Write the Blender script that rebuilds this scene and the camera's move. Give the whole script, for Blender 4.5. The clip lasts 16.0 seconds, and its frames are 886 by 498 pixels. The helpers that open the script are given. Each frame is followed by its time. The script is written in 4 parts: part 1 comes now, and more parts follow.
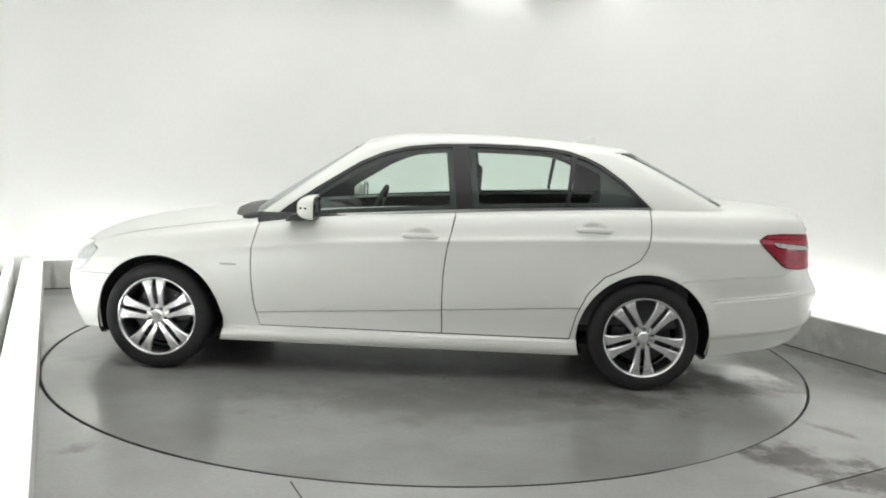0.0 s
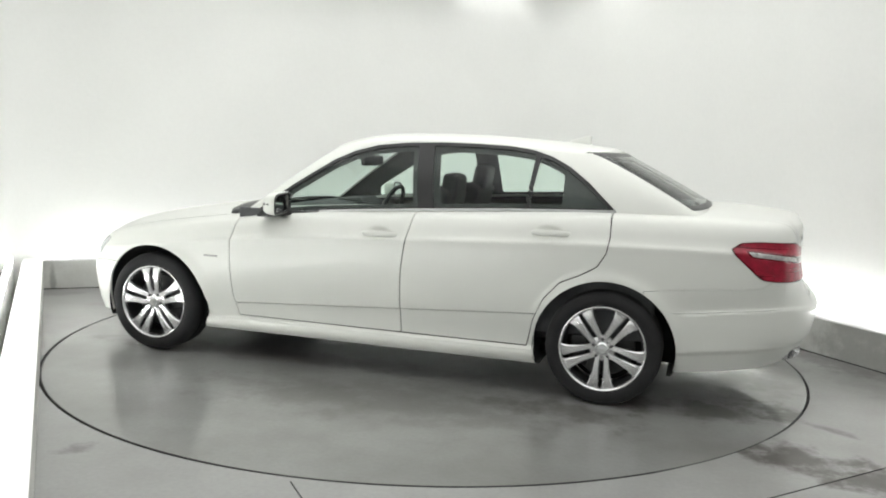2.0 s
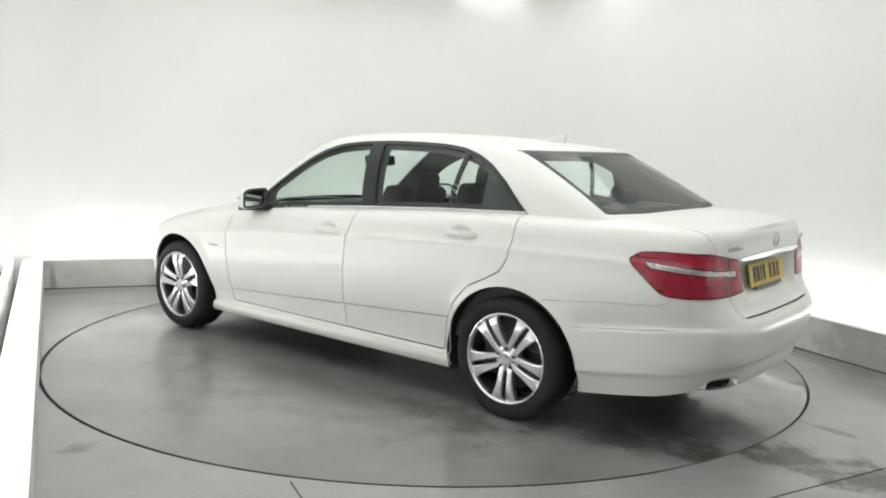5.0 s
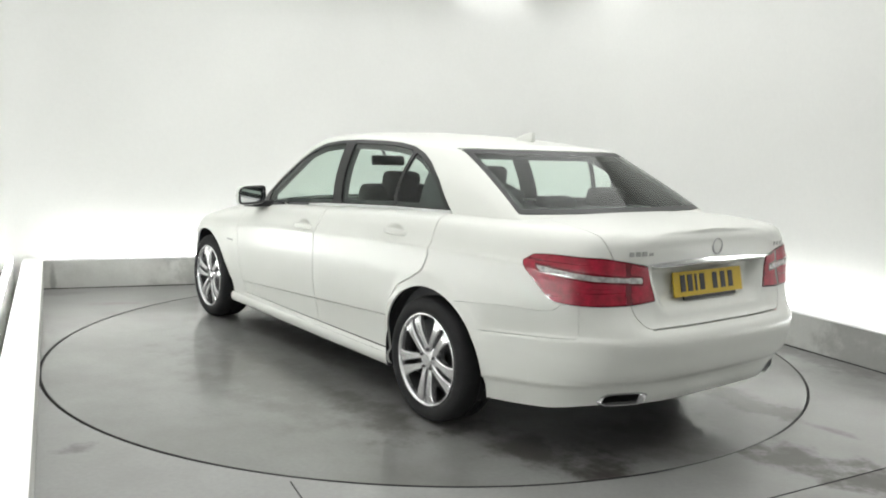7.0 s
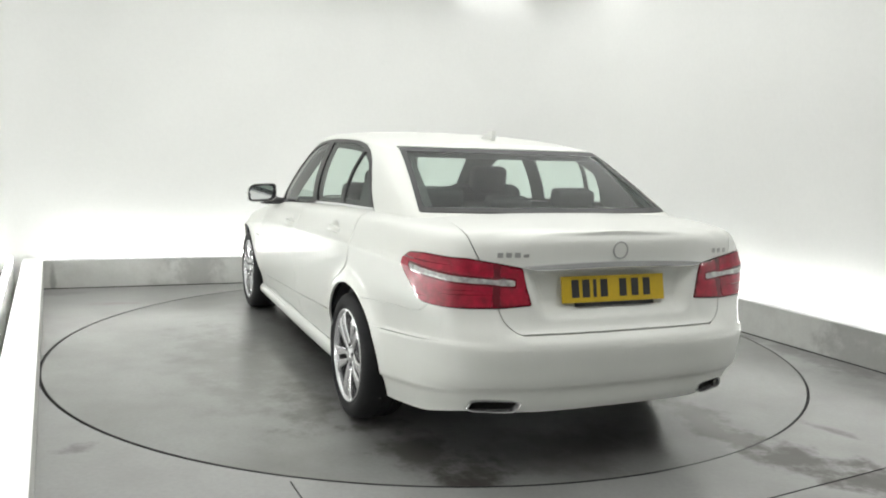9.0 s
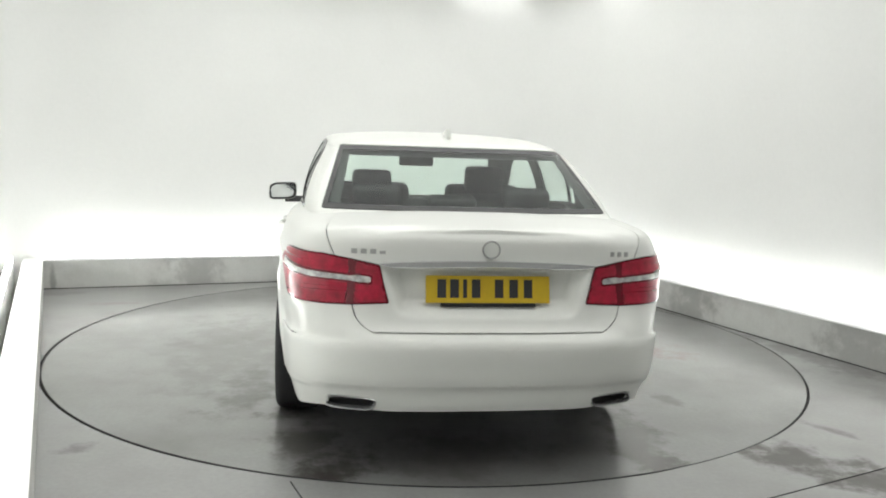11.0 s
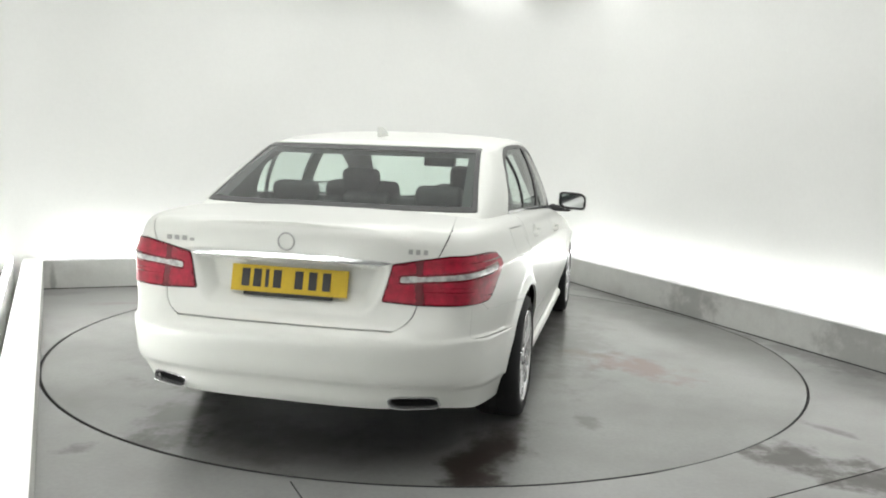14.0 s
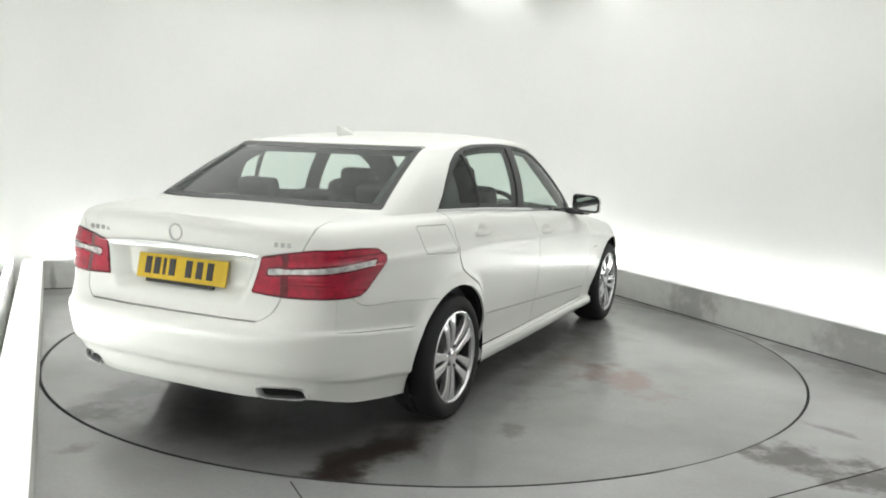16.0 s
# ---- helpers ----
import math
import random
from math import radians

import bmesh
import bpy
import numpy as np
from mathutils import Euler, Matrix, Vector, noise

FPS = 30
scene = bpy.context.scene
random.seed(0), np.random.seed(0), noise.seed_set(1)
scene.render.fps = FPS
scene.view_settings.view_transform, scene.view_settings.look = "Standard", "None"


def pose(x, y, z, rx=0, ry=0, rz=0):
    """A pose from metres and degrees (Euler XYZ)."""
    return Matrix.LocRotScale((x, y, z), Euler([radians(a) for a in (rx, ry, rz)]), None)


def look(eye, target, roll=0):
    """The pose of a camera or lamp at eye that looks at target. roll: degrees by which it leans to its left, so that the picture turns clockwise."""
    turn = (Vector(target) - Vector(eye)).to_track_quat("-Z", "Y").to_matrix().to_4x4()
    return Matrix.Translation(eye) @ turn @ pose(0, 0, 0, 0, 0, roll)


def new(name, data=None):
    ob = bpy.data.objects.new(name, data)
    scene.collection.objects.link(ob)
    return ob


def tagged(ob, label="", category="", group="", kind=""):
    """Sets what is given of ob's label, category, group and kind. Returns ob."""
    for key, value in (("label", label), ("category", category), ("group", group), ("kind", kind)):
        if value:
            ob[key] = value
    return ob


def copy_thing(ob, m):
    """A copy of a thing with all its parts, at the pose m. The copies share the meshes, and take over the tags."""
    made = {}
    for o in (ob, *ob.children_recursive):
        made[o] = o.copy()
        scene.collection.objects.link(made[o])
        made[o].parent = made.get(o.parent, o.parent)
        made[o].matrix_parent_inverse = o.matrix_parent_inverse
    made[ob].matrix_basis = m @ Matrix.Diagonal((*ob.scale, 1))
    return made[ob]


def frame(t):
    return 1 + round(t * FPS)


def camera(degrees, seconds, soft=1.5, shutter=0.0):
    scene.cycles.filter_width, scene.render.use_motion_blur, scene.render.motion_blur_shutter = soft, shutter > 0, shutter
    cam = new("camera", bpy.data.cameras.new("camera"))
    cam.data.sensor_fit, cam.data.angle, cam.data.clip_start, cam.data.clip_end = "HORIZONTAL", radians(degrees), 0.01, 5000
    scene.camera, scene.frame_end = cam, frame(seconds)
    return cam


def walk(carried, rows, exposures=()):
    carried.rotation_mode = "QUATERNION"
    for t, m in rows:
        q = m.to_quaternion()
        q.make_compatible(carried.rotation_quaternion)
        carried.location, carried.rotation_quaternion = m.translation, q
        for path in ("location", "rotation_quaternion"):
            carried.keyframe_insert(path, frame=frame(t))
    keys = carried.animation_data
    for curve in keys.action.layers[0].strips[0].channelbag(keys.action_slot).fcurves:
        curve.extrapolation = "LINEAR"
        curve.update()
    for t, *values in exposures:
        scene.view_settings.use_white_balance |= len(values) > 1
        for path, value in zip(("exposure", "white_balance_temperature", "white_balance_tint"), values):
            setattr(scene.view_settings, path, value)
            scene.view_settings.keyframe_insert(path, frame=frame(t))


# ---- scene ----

# ------------------------------------------------------------------ camera
cam = camera(56.8, 16.0, soft=1.9)
EYE = Vector((0.0, -5.657, 1.394))
PAN, TILT, ROLL = radians(0.947), radians(-7.313), 1.95
AIM = EYE + Vector((math.sin(PAN) * math.cos(TILT), math.cos(PAN) * math.cos(TILT), math.sin(TILT)))
walk(cam, [(0.0, look(EYE, AIM, ROLL)), (16.0, look(EYE, AIM, ROLL))])
scene.view_settings.exposure = 0.0

# ------------------------------------------------------------------ world
world = bpy.data.worlds.new("studio_world")
scene.world = world
world.use_nodes = True
world.node_tree.nodes["Background"].inputs[0].default_value = (0.8, 0.82, 0.85, 1)
world.node_tree.nodes["Background"].inputs[1].default_value = 0.05
PANEL_GLOW = 1.0
TUBE_GLOW = 14.5


# ------------------------------------------------------------------ materials
def material(name, color, rough=0.5, metal=0.0, coat=0.0, vary=0.06, scale=3.0, fine=60.0, bump=0.0, rough_vary=0.0, stain=None, emit=0.0, coat_rough=0.04):
    m = bpy.data.materials.new(name)
    m.use_nodes = True
    nt = m.node_tree
    b = nt.nodes["Principled BSDF"]
    b.inputs["Roughness"].default_value = rough
    b.inputs["Metallic"].default_value = metal
    b.inputs["Coat Weight"].default_value = coat
    b.inputs["Coat Roughness"].default_value = coat_rough
    tc = nt.nodes.new("ShaderNodeTexCoord")
    big = nt.nodes.new("ShaderNodeTexNoise")
    big.inputs["Scale"].default_value = scale
    big.inputs["Detail"].default_value = 5
    small = nt.nodes.new("ShaderNodeTexNoise")
    small.inputs["Scale"].default_value = fine
    small.inputs["Detail"].default_value = 3
    for n in (big, small):
        nt.links.new(tc.outputs["Object"], n.inputs["Vector"])
    add = nt.nodes.new("ShaderNodeMath")
    add.operation = "MULTIPLY_ADD"
    nt.links.new(small.outputs[0], add.inputs[0])
    add.inputs[1].default_value = 0.4
    nt.links.new(big.outputs[0], add.inputs[2])
    ramp = nt.nodes.new("ShaderNodeValToRGB")
    nt.links.new(add.outputs[0], ramp.inputs[0])
    lo = [c * (1 - vary * 2.2) for c in color]
    hi = [min(1, c * (1 + vary)) for c in color]
    ramp.color_ramp.elements[0].position, ramp.color_ramp.elements[1].position = 0.4, 0.95
    ramp.color_ramp.elements[0].color, ramp.color_ramp.elements[1].color = (*lo, 1), (*hi, 1)
    out = ramp.outputs[0]
    if stain:
        tint, amount, sc, edge = stain
        n = nt.nodes.new("ShaderNodeTexNoise")
        n.inputs["Scale"].default_value = sc
        n.inputs["Detail"].default_value = 3.5
        n.inputs["Roughness"].default_value = 0.62
        nt.links.new(tc.outputs["Object"], n.inputs["Vector"])
        r = nt.nodes.new("ShaderNodeValToRGB")
        r.color_ramp.elements[0].position, r.color_ramp.elements[1].position = edge, edge + 0.3
        r.color_ramp.elements[1].color = (amount, amount, amount, 1)
        nt.links.new(n.outputs[0], r.inputs[0])
        mix = nt.nodes.new("ShaderNodeMix")
        mix.data_type = "RGBA"
        nt.links.new(r.outputs[0], mix.inputs[0])
        nt.links.new(out, mix.inputs[6])
        mix.inputs[7].default_value = (*tint, 1)
        out = mix.outputs[2]
    nt.links.new(out, b.inputs["Base Color"])
    if rough_vary:
        mr = nt.nodes.new("ShaderNodeMapRange")
        mr.interpolation_type = "SMOOTHSTEP"
        nt.links.new(big.outputs[0], mr.inputs[0])
        mr.inputs[1].default_value, mr.inputs[2].default_value = 0.2, 0.8
        mr.inputs[3].default_value, mr.inputs[4].default_value = rough - rough_vary, rough + rough_vary
        nt.links.new(mr.outputs[0], b.inputs["Roughness"])
    if bump:
        bp = nt.nodes.new("ShaderNodeBump")
        bp.inputs["Strength"].default_value = bump
        bp.inputs["Distance"].default_value = 0.002
        nt.links.new(small.outputs[0], bp.inputs["Height"])
        nt.links.new(bp.outputs[0], b.inputs["Normal"])
    if emit:
        nt.links.new(out, b.inputs["Emission Color"])
        b.inputs["Emission Strength"].default_value = emit
    return m


def glass_material(name, tint, gloss=0.02):
    """A thin tinted pane: what lies behind shows through, and the surface mirrors by its angle."""
    m = bpy.data.materials.new(name)
    m.use_nodes = True
    nt = m.node_tree
    nt.nodes.remove(nt.nodes["Principled BSDF"])
    t = nt.nodes.new("ShaderNodeBsdfTransparent")
    t.inputs[0].default_value = (*tint, 1)
    g = nt.nodes.new("ShaderNodeBsdfGlossy")
    g.inputs["Roughness"].default_value = gloss
    lw = nt.nodes.new("ShaderNodeLayerWeight")
    lw.inputs[0].default_value = 0.5
    pw = nt.nodes.new("ShaderNodeMath")
    pw.operation = "POWER"
    pw.inputs[1].default_value = 5.0
    nt.links.new(lw.outputs["Facing"], pw.inputs[0])
    f = nt.nodes.new("ShaderNodeMath")
    f.operation = "MULTIPLY_ADD"
    nt.links.new(pw.outputs[0], f.inputs[0])
    f.inputs[1].default_value, f.inputs[2].default_value = 0.9, 0.04
    mx = nt.nodes.new("ShaderNodeMixShader")
    nt.links.new(f.outputs[0], mx.inputs[0])
    nt.links.new(t.outputs[0], mx.inputs[1])
    nt.links.new(g.outputs[0], mx.inputs[2])
    nt.links.new(mx.outputs[0], nt.nodes["Material Output"].inputs[0])
    return m


PAINT = material("white_car_paint", (0.77, 0.78, 0.74), 0.4, 0, 0.5, 0.012, 2.0, 300, coat_rough=0.16)
RUBBER = material("tyre_rubber", (0.012, 0.012, 0.013), 0.82, vary=0.2, scale=8, fine=120, bump=0.15)
BLACK = material("black_trim", (0.018, 0.018, 0.019), 0.35, vary=0.15, scale=9)
# black that stands in for shade in joints and hollows
GAP = material("depth_shade_black", (0.012, 0.012, 0.012), 0.9, vary=0.2)
ARCH = material("wheel_arch_felt", (0.02, 0.02, 0.021), 0.95, vary=0.25, scale=12, bump=0.3)
ALLOY = material("silver_alloy", (0.72, 0.72, 0.73), 0.25, 0.8, 0.5, 0.04, 12, 200)
DISC = material("brake_disc_steel", (0.07, 0.07, 0.072), 0.45, 0.8, vary=0.15, scale=20)
BARREL = material("shaded_rim_metal", (0.02, 0.02, 0.021), 0.6, 0.2, 0.0, 0.1, 15)
CHROME = material("chrome", (0.82, 0.83, 0.84), 0.08, 1.0, vary=0.02)
RED = material("red_lamp_lens", (0.37, 0.009, 0.034), 0.28, 0, 0.25, 0.25, 30, 160)
DARKRED = material("dark_red_lamp_band", (0.15, 0.006, 0.016), 0.15, 0, 1.0, 0.12, 30, 250)
CLEAR = material("clear_lamp_strip", (0.64, 0.62, 0.61), 0.2, 0.3, 0.6, 0.30, 45, 200)
HEADLAMP = material("headlamp_lens", (0.62, 0.64, 0.65), 0.08, 0.2, 1.0, 0.12, 25)
YELLOW = material("yellow_plate", (0.60, 0.41, 0.02), 0.4, vary=0.06, scale=12)
INK = material("plate_ink", (0.03, 0.03, 0.032), 0.5)
LEATHER = material("black_seat_leather", (0.035, 0.036, 0.038), 0.55, vary=0.15, scale=10, bump=0.2)
CABIN = material("grey_cabin_lining", (0.075, 0.077, 0.08), 0.8, vary=0.12, scale=8)
HEADLINER = material("dark_headliner", (0.075, 0.077, 0.078), 0.9, vary=0.06)
GLASS = glass_material("tinted_side_glass", (0.85, 0.93, 0.89))
MIRROR = material("mirror_glass", (0.75, 0.77, 0.78), 0.03, 1.0, vary=0.02)
FLOOR = material("grey_floor_paint", (0.355, 0.358, 0.35), 0.40, 0, 0.5, 0.10, 0.7, 45, 0.03, 0.10,
                 ((0.18, 0.172, 0.162), 0.55, 0.9, 0.41), coat_rough=0.2)
DISCFLOOR = material("grey_turntable_paint", (0.265, 0.267, 0.260), 0.36, 0, 0.6, 0.12, 0.7, 45, 0.03, 0.10,
                     ((0.11, 0.104, 0.098), 0.65, 1.15, 0.41), coat_rough=0.17)
BADGE = material("dull_badge_metal", (0.42, 0.42, 0.41), 0.35, 0.6, vary=0.05)
JOINT = material("dark_joint", (0.03, 0.03, 0.03), 0.9, vary=0.2)
KERB = material("pale_grey_kerb_paint", (0.66, 0.665, 0.64), 0.45, 0, 0.1, 0.06, 2.5, 50, 0.1, 0.08, ((0.44, 0.42, 0.40), 0.6, 2.6, 0.48))
# kerb tops whitened to stand for the glow falling on them
LIT_TOP = material("lit_kerb_top", (0.88, 0.88, 0.87), 0.5, vary=0.01)
DIMWALL = material("dim_end_wall", (0.50, 0.50, 0.49), 0.8, vary=0.05, scale=1.5)
WALL = material("white_cyclorama", (0.825, 0.83, 0.81), 0.85, vary=0.02, scale=0.8, fine=30, bump=0.03)
TUBE = material("light_tube", (0.98, 1.0, 0.985), 0.5, vary=0.0, emit=TUBE_GLOW)
STRONG_TUBE = material("strong_light_tube", (0.98, 1.0, 0.985), 0.5, vary=0.0, emit=TUBE_GLOW * 1.5)
DIFFUSER = material("light_panel_diffuser", (0.995, 1.0, 0.983), 0.6, vary=0.0, emit=PANEL_GLOW)
WASH = material("lamp_diffuser", (1.0, 0.995, 0.985), 0.6, vary=0.0, emit=4.5)
WHITEMETAL = material("white_metal_frame", (0.83, 0.83, 0.82), 0.4, vary=0.03)


def add_spots(mat, spots):
    """Stains and painted shade of their own shape on a floor: (x, y, long radius, short radius, turn, depth, colour),
    ragged by noise.
    """
    nt = mat.node_tree
    b = nt.nodes["Principled BSDF"]
    tc = nt.nodes.new("ShaderNodeTexCoord")
    wob = nt.nodes.new("ShaderNodeTexNoise")
    wob.inputs["Scale"].default_value = 5.0
    wob.inputs["Detail"].default_value = 6
    wob.inputs["Roughness"].default_value = 0.65
    nt.links.new(tc.outputs["Object"], wob.inputs["Vector"])
    for x, y, ra, rb, turn, depth, color in spots:
        mp = nt.nodes.new("ShaderNodeMapping")
        mp.vector_type = "TEXTURE"
        mp.inputs["Location"].default_value = (x, y, 0)
        mp.inputs["Rotation"].default_value = (0, 0, radians(turn))
        mp.inputs["Scale"].default_value = (ra, rb, 1)
        nt.links.new(tc.outputs["Object"], mp.inputs["Vector"])
        ln = nt.nodes.new("ShaderNodeVectorMath")
        ln.operation = "LENGTH"
        nt.links.new(mp.outputs[0], ln.inputs[0])
        ad = nt.nodes.new("ShaderNodeMath")
        ad.operation = "MULTIPLY_ADD"
        nt.links.new(wob.outputs[0], ad.inputs[0])
        ad.inputs[1].default_value = 3.2
        nt.links.new(ln.outputs["Value"], ad.inputs[2])
        mr = nt.nodes.new("ShaderNodeMapRange")
        mr.interpolation_type = "SMOOTHSTEP"
        nt.links.new(ad.outputs[0], mr.inputs[0])
        mr.inputs[1].default_value, mr.inputs[2].default_value = 1.75, 2.65
        mr.inputs[3].default_value, mr.inputs[4].default_value = depth, 0.0
        mix = nt.nodes.new("ShaderNodeMix")
        mix.data_type = "RGBA"
        old = b.inputs["Base Color"].links[0].from_socket
        nt.links.new(mr.outputs[0], mix.inputs[0])
        nt.links.new(old, mix.inputs[6])
        mix.inputs[7].default_value = (*color, 1)
        nt.links.new(mix.outputs[2], b.inputs["Base Color"])


def add_wet(mat, spots):
    """Damp patches: (x, y, long radius, short radius, turn, gloss); the film smooths the clear coat."""
    nt = mat.node_tree
    b = nt.nodes["Principled BSDF"]
    tc = nt.nodes.new("ShaderNodeTexCoord")
    wob = nt.nodes.new("ShaderNodeTexNoise")
    wob.inputs["Scale"].default_value = 4.5
    wob.inputs["Detail"].default_value = 5
    nt.links.new(tc.outputs["Object"], wob.inputs["Vector"])
    total = None
    for x, y, ra, rb, turn, gloss in spots:
        mp = nt.nodes.new("ShaderNodeMapping")
        mp.vector_type = "TEXTURE"
        mp.inputs["Location"].default_value = (x, y, 0)
        mp.inputs["Rotation"].default_value = (0, 0, radians(turn))
        mp.inputs["Scale"].default_value = (ra, rb, 1)
        nt.links.new(tc.outputs["Object"], mp.inputs["Vector"])
        ln = nt.nodes.new("ShaderNodeVectorMath")
        ln.operation = "LENGTH"
        nt.links.new(mp.outputs[0], ln.inputs[0])
        ad = nt.nodes.new("ShaderNodeMath")
        ad.operation = "MULTIPLY_ADD"
        nt.links.new(wob.outputs[0], ad.inputs[0])
        ad.inputs[1].default_value = 2.6
        nt.links.new(ln.outputs["Value"], ad.inputs[2])
        mr = nt.nodes.new("ShaderNodeMapRange")
        mr.interpolation_type = "SMOOTHSTEP"
        nt.links.new(ad.outputs[0], mr.inputs[0])
        mr.inputs[1].default_value, mr.inputs[2].default_value = 1.5, 2.1
        mr.inputs[3].default_value, mr.inputs[4].default_value = gloss, 0.0
        if total is None:
            total = mr.outputs[0]
        else:
            mx = nt.nodes.new("ShaderNodeMath")
            mx.operation = "MAXIMUM"
            nt.links.new(total, mx.inputs[0])
            nt.links.new(mr.outputs[0], mx.inputs[1])
            total = mx.outputs[0]
    for name, wet in (("Coat Roughness", 0.03), ("Coat Weight", 1.0)):
        mr = nt.nodes.new("ShaderNodeMapRange")
        nt.links.new(total, mr.inputs[0])
        mr.inputs[3].default_value, mr.inputs[4].default_value = b.inputs[name].default_value, wet
        nt.links.new(mr.outputs[0], b.inputs[name])


BROWN = (0.06, 0.05, 0.045)
TYRE_DIRT = (0.032, 0.023, 0.019)
SMUDGE = (0.12, 0.115, 0.11)
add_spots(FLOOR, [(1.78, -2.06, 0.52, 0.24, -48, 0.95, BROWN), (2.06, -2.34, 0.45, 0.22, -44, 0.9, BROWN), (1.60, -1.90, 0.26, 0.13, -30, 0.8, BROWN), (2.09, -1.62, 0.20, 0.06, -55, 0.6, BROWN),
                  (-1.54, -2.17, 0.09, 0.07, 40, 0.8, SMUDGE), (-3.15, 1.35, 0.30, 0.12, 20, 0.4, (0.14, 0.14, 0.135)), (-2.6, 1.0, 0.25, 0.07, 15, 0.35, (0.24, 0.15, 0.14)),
                  # darker streaks along the foot of the right kerb
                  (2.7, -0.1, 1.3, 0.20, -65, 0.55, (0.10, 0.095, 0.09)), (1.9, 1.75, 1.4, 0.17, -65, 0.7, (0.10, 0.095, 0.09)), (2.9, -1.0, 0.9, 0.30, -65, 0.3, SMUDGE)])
# tyre dirt and stains; the patch at (0.25, -1.02) paints the car's shadow
add_spots(DISCFLOOR, [(-1.92, 0.80, 0.66, 0.20, 12, 0.7, TYRE_DIRT), (-1.92, -0.78, 0.62, 0.18, -7, 0.97, TYRE_DIRT), (-2.20, 0.69, 0.28, 0.17, -8, 0.7, TYRE_DIRT),
                      (-2.22, -0.74, 0.28, 0.16, 6, 1.0, TYRE_DIRT), (-0.15, -1.40, 0.55, 0.26, 65, 0.75, (0.18, 0.085, 0.075)), (0.25, -1.02, 1.3, 0.32, 2, 0.4, BROWN), (-1.40, -1.21, 0.16, 0.08, 20, 0.6, BROWN),
                      # long darker patches under and beside the car
                      (0.6, 0.75, 1.6, 0.2, 3, 0.5, BROWN), (0.5, -0.72, 1.5, 0.18, -3, 0.4, BROWN), (-0.3, 1.35, 1.5, 0.42, 3, 0.35, BROWN), (-1.1, 1.15, 0.5, 0.22, -12, 0.5, BROWN),
                      (-2.1, 0.1, 0.35, 0.5, 20, 0.4, BROWN)])
add_spots(KERB, [(-3.33, 1.56, 0.035, 0.03, 0, 0.5, SMUDGE), (2.25, 1.15, 0.35, 0.06, -65, 0.45, SMUDGE), (2.95, -0.35, 0.45, 0.06, -65, 0.4, SMUDGE), (-2.2, 2.0, 0.3, 0.06, 21, 0.35, SMUDGE)])
add_wet(DISCFLOOR, [(-2.05, 0.50, 0.60, 0.26, 35, 1.0), (-2.0, -0.2, 0.45, 0.5, 0, 0.9), (-1.0, 0.9, 1.2, 0.25, 5, 0.8), (-1.95, -0.75, 0.7, 0.25, -7, 0.8)])


# ------------------------------------------------------------------ mesh tools
def link_mesh(name, verts, faces, mat, parent=None, label="", smooth=False, normals=None):
    me = bpy.data.meshes.new(name)
    me.from_pydata([tuple(map(float, v)) for v in verts], [], [tuple(map(int, f)) for f in faces])
    me.materials.append(mat)
    if smooth:
        me.polygons.foreach_set("use_smooth", [True] * len(me.polygons))
    if normals is not None:
        me.normals_split_custom_set_from_vertices([tuple(map(float, n)) for n in normals])
    ob = new(name, me)
    if parent:
        ob.parent = parent
    if label:
        tagged(ob, label)
    return ob


def part(name, bm, mat, parent=None, label="", smooth=None):
    """Links a bmesh as one mesh object; smooth: faces meeting under that angle are shaded as one."""
    bmesh.ops.recalc_face_normals(bm, faces=bm.faces)
    if smooth:
        for f in bm.faces:
            f.smooth = True
        for e in bm.edges:
            if len(e.link_faces) == 2 and e.calc_face_angle(0) > radians(smooth):
                e.smooth = False
    me = bpy.data.meshes.new(name)
    bm.to_mesh(me)
    bm.free()
    me.materials.append(mat)
    ob = new(name, me)
    if parent:
        ob.parent = parent
    if label:
        tagged(ob, label)
    return ob


def block(sx, sy, sz, m=None, bevel=0.0, seg=2):
    bm = bmesh.new()
    bmesh.ops.create_cube(bm, size=1, matrix=Matrix.Diagonal((sx, sy, sz, 1)))
    if bevel:
        bmesh.ops.bevel(bm, geom=bm.edges[:], offset=bevel, segments=seg, profile=0.6, affect="EDGES")
    if m is not None:
        bmesh.ops.transform(bm, matrix=m, verts=bm.verts)
    return bm


def lathe(profile, n=64, m=None, close=False):
    """A turned body round the y axis: profile of (radius, y)."""
    bm = bmesh.new()
    rings = [[bm.verts.new((r * math.cos(a), y, r * math.sin(a))) for a in (2 * math.pi * i / n for i in range(n))] for r, y in profile]
    if close:
        rings.append(rings[0])
    for a, b in zip(rings, rings[1:]):
        for i in range(n):
            bm.faces.new((a[i], a[(i + 1) % n], b[(i + 1) % n], b[i]))
    if m is not None:
        bmesh.ops.transform(bm, matrix=m, verts=bm.verts)
    return bm


def prism(points, y0, y1, m=None, bevel=0.0):
    """An outline in x, z drawn out along y."""
    bm = bmesh.new()
    a = [bm.verts.new((x, y0, z)) for x, z in points]
    b = [bm.verts.new((x, y1, z)) for x, z in points]
    n = len(a)
    bm.faces.new(a)
    bm.faces.new(b[::-1])
    for i in range(n):
        bm.faces.new((a[i], b[i], b[(i + 1) % n], a[(i + 1) % n]))
    if bevel:
        bmesh.ops.bevel(bm, geom=bm.edges[:], offset=bevel, segments=2, profile=0.6, affect="EDGES")
    if m is not None:
        bmesh.ops.transform(bm, matrix=m, verts=bm.verts)
    return bm


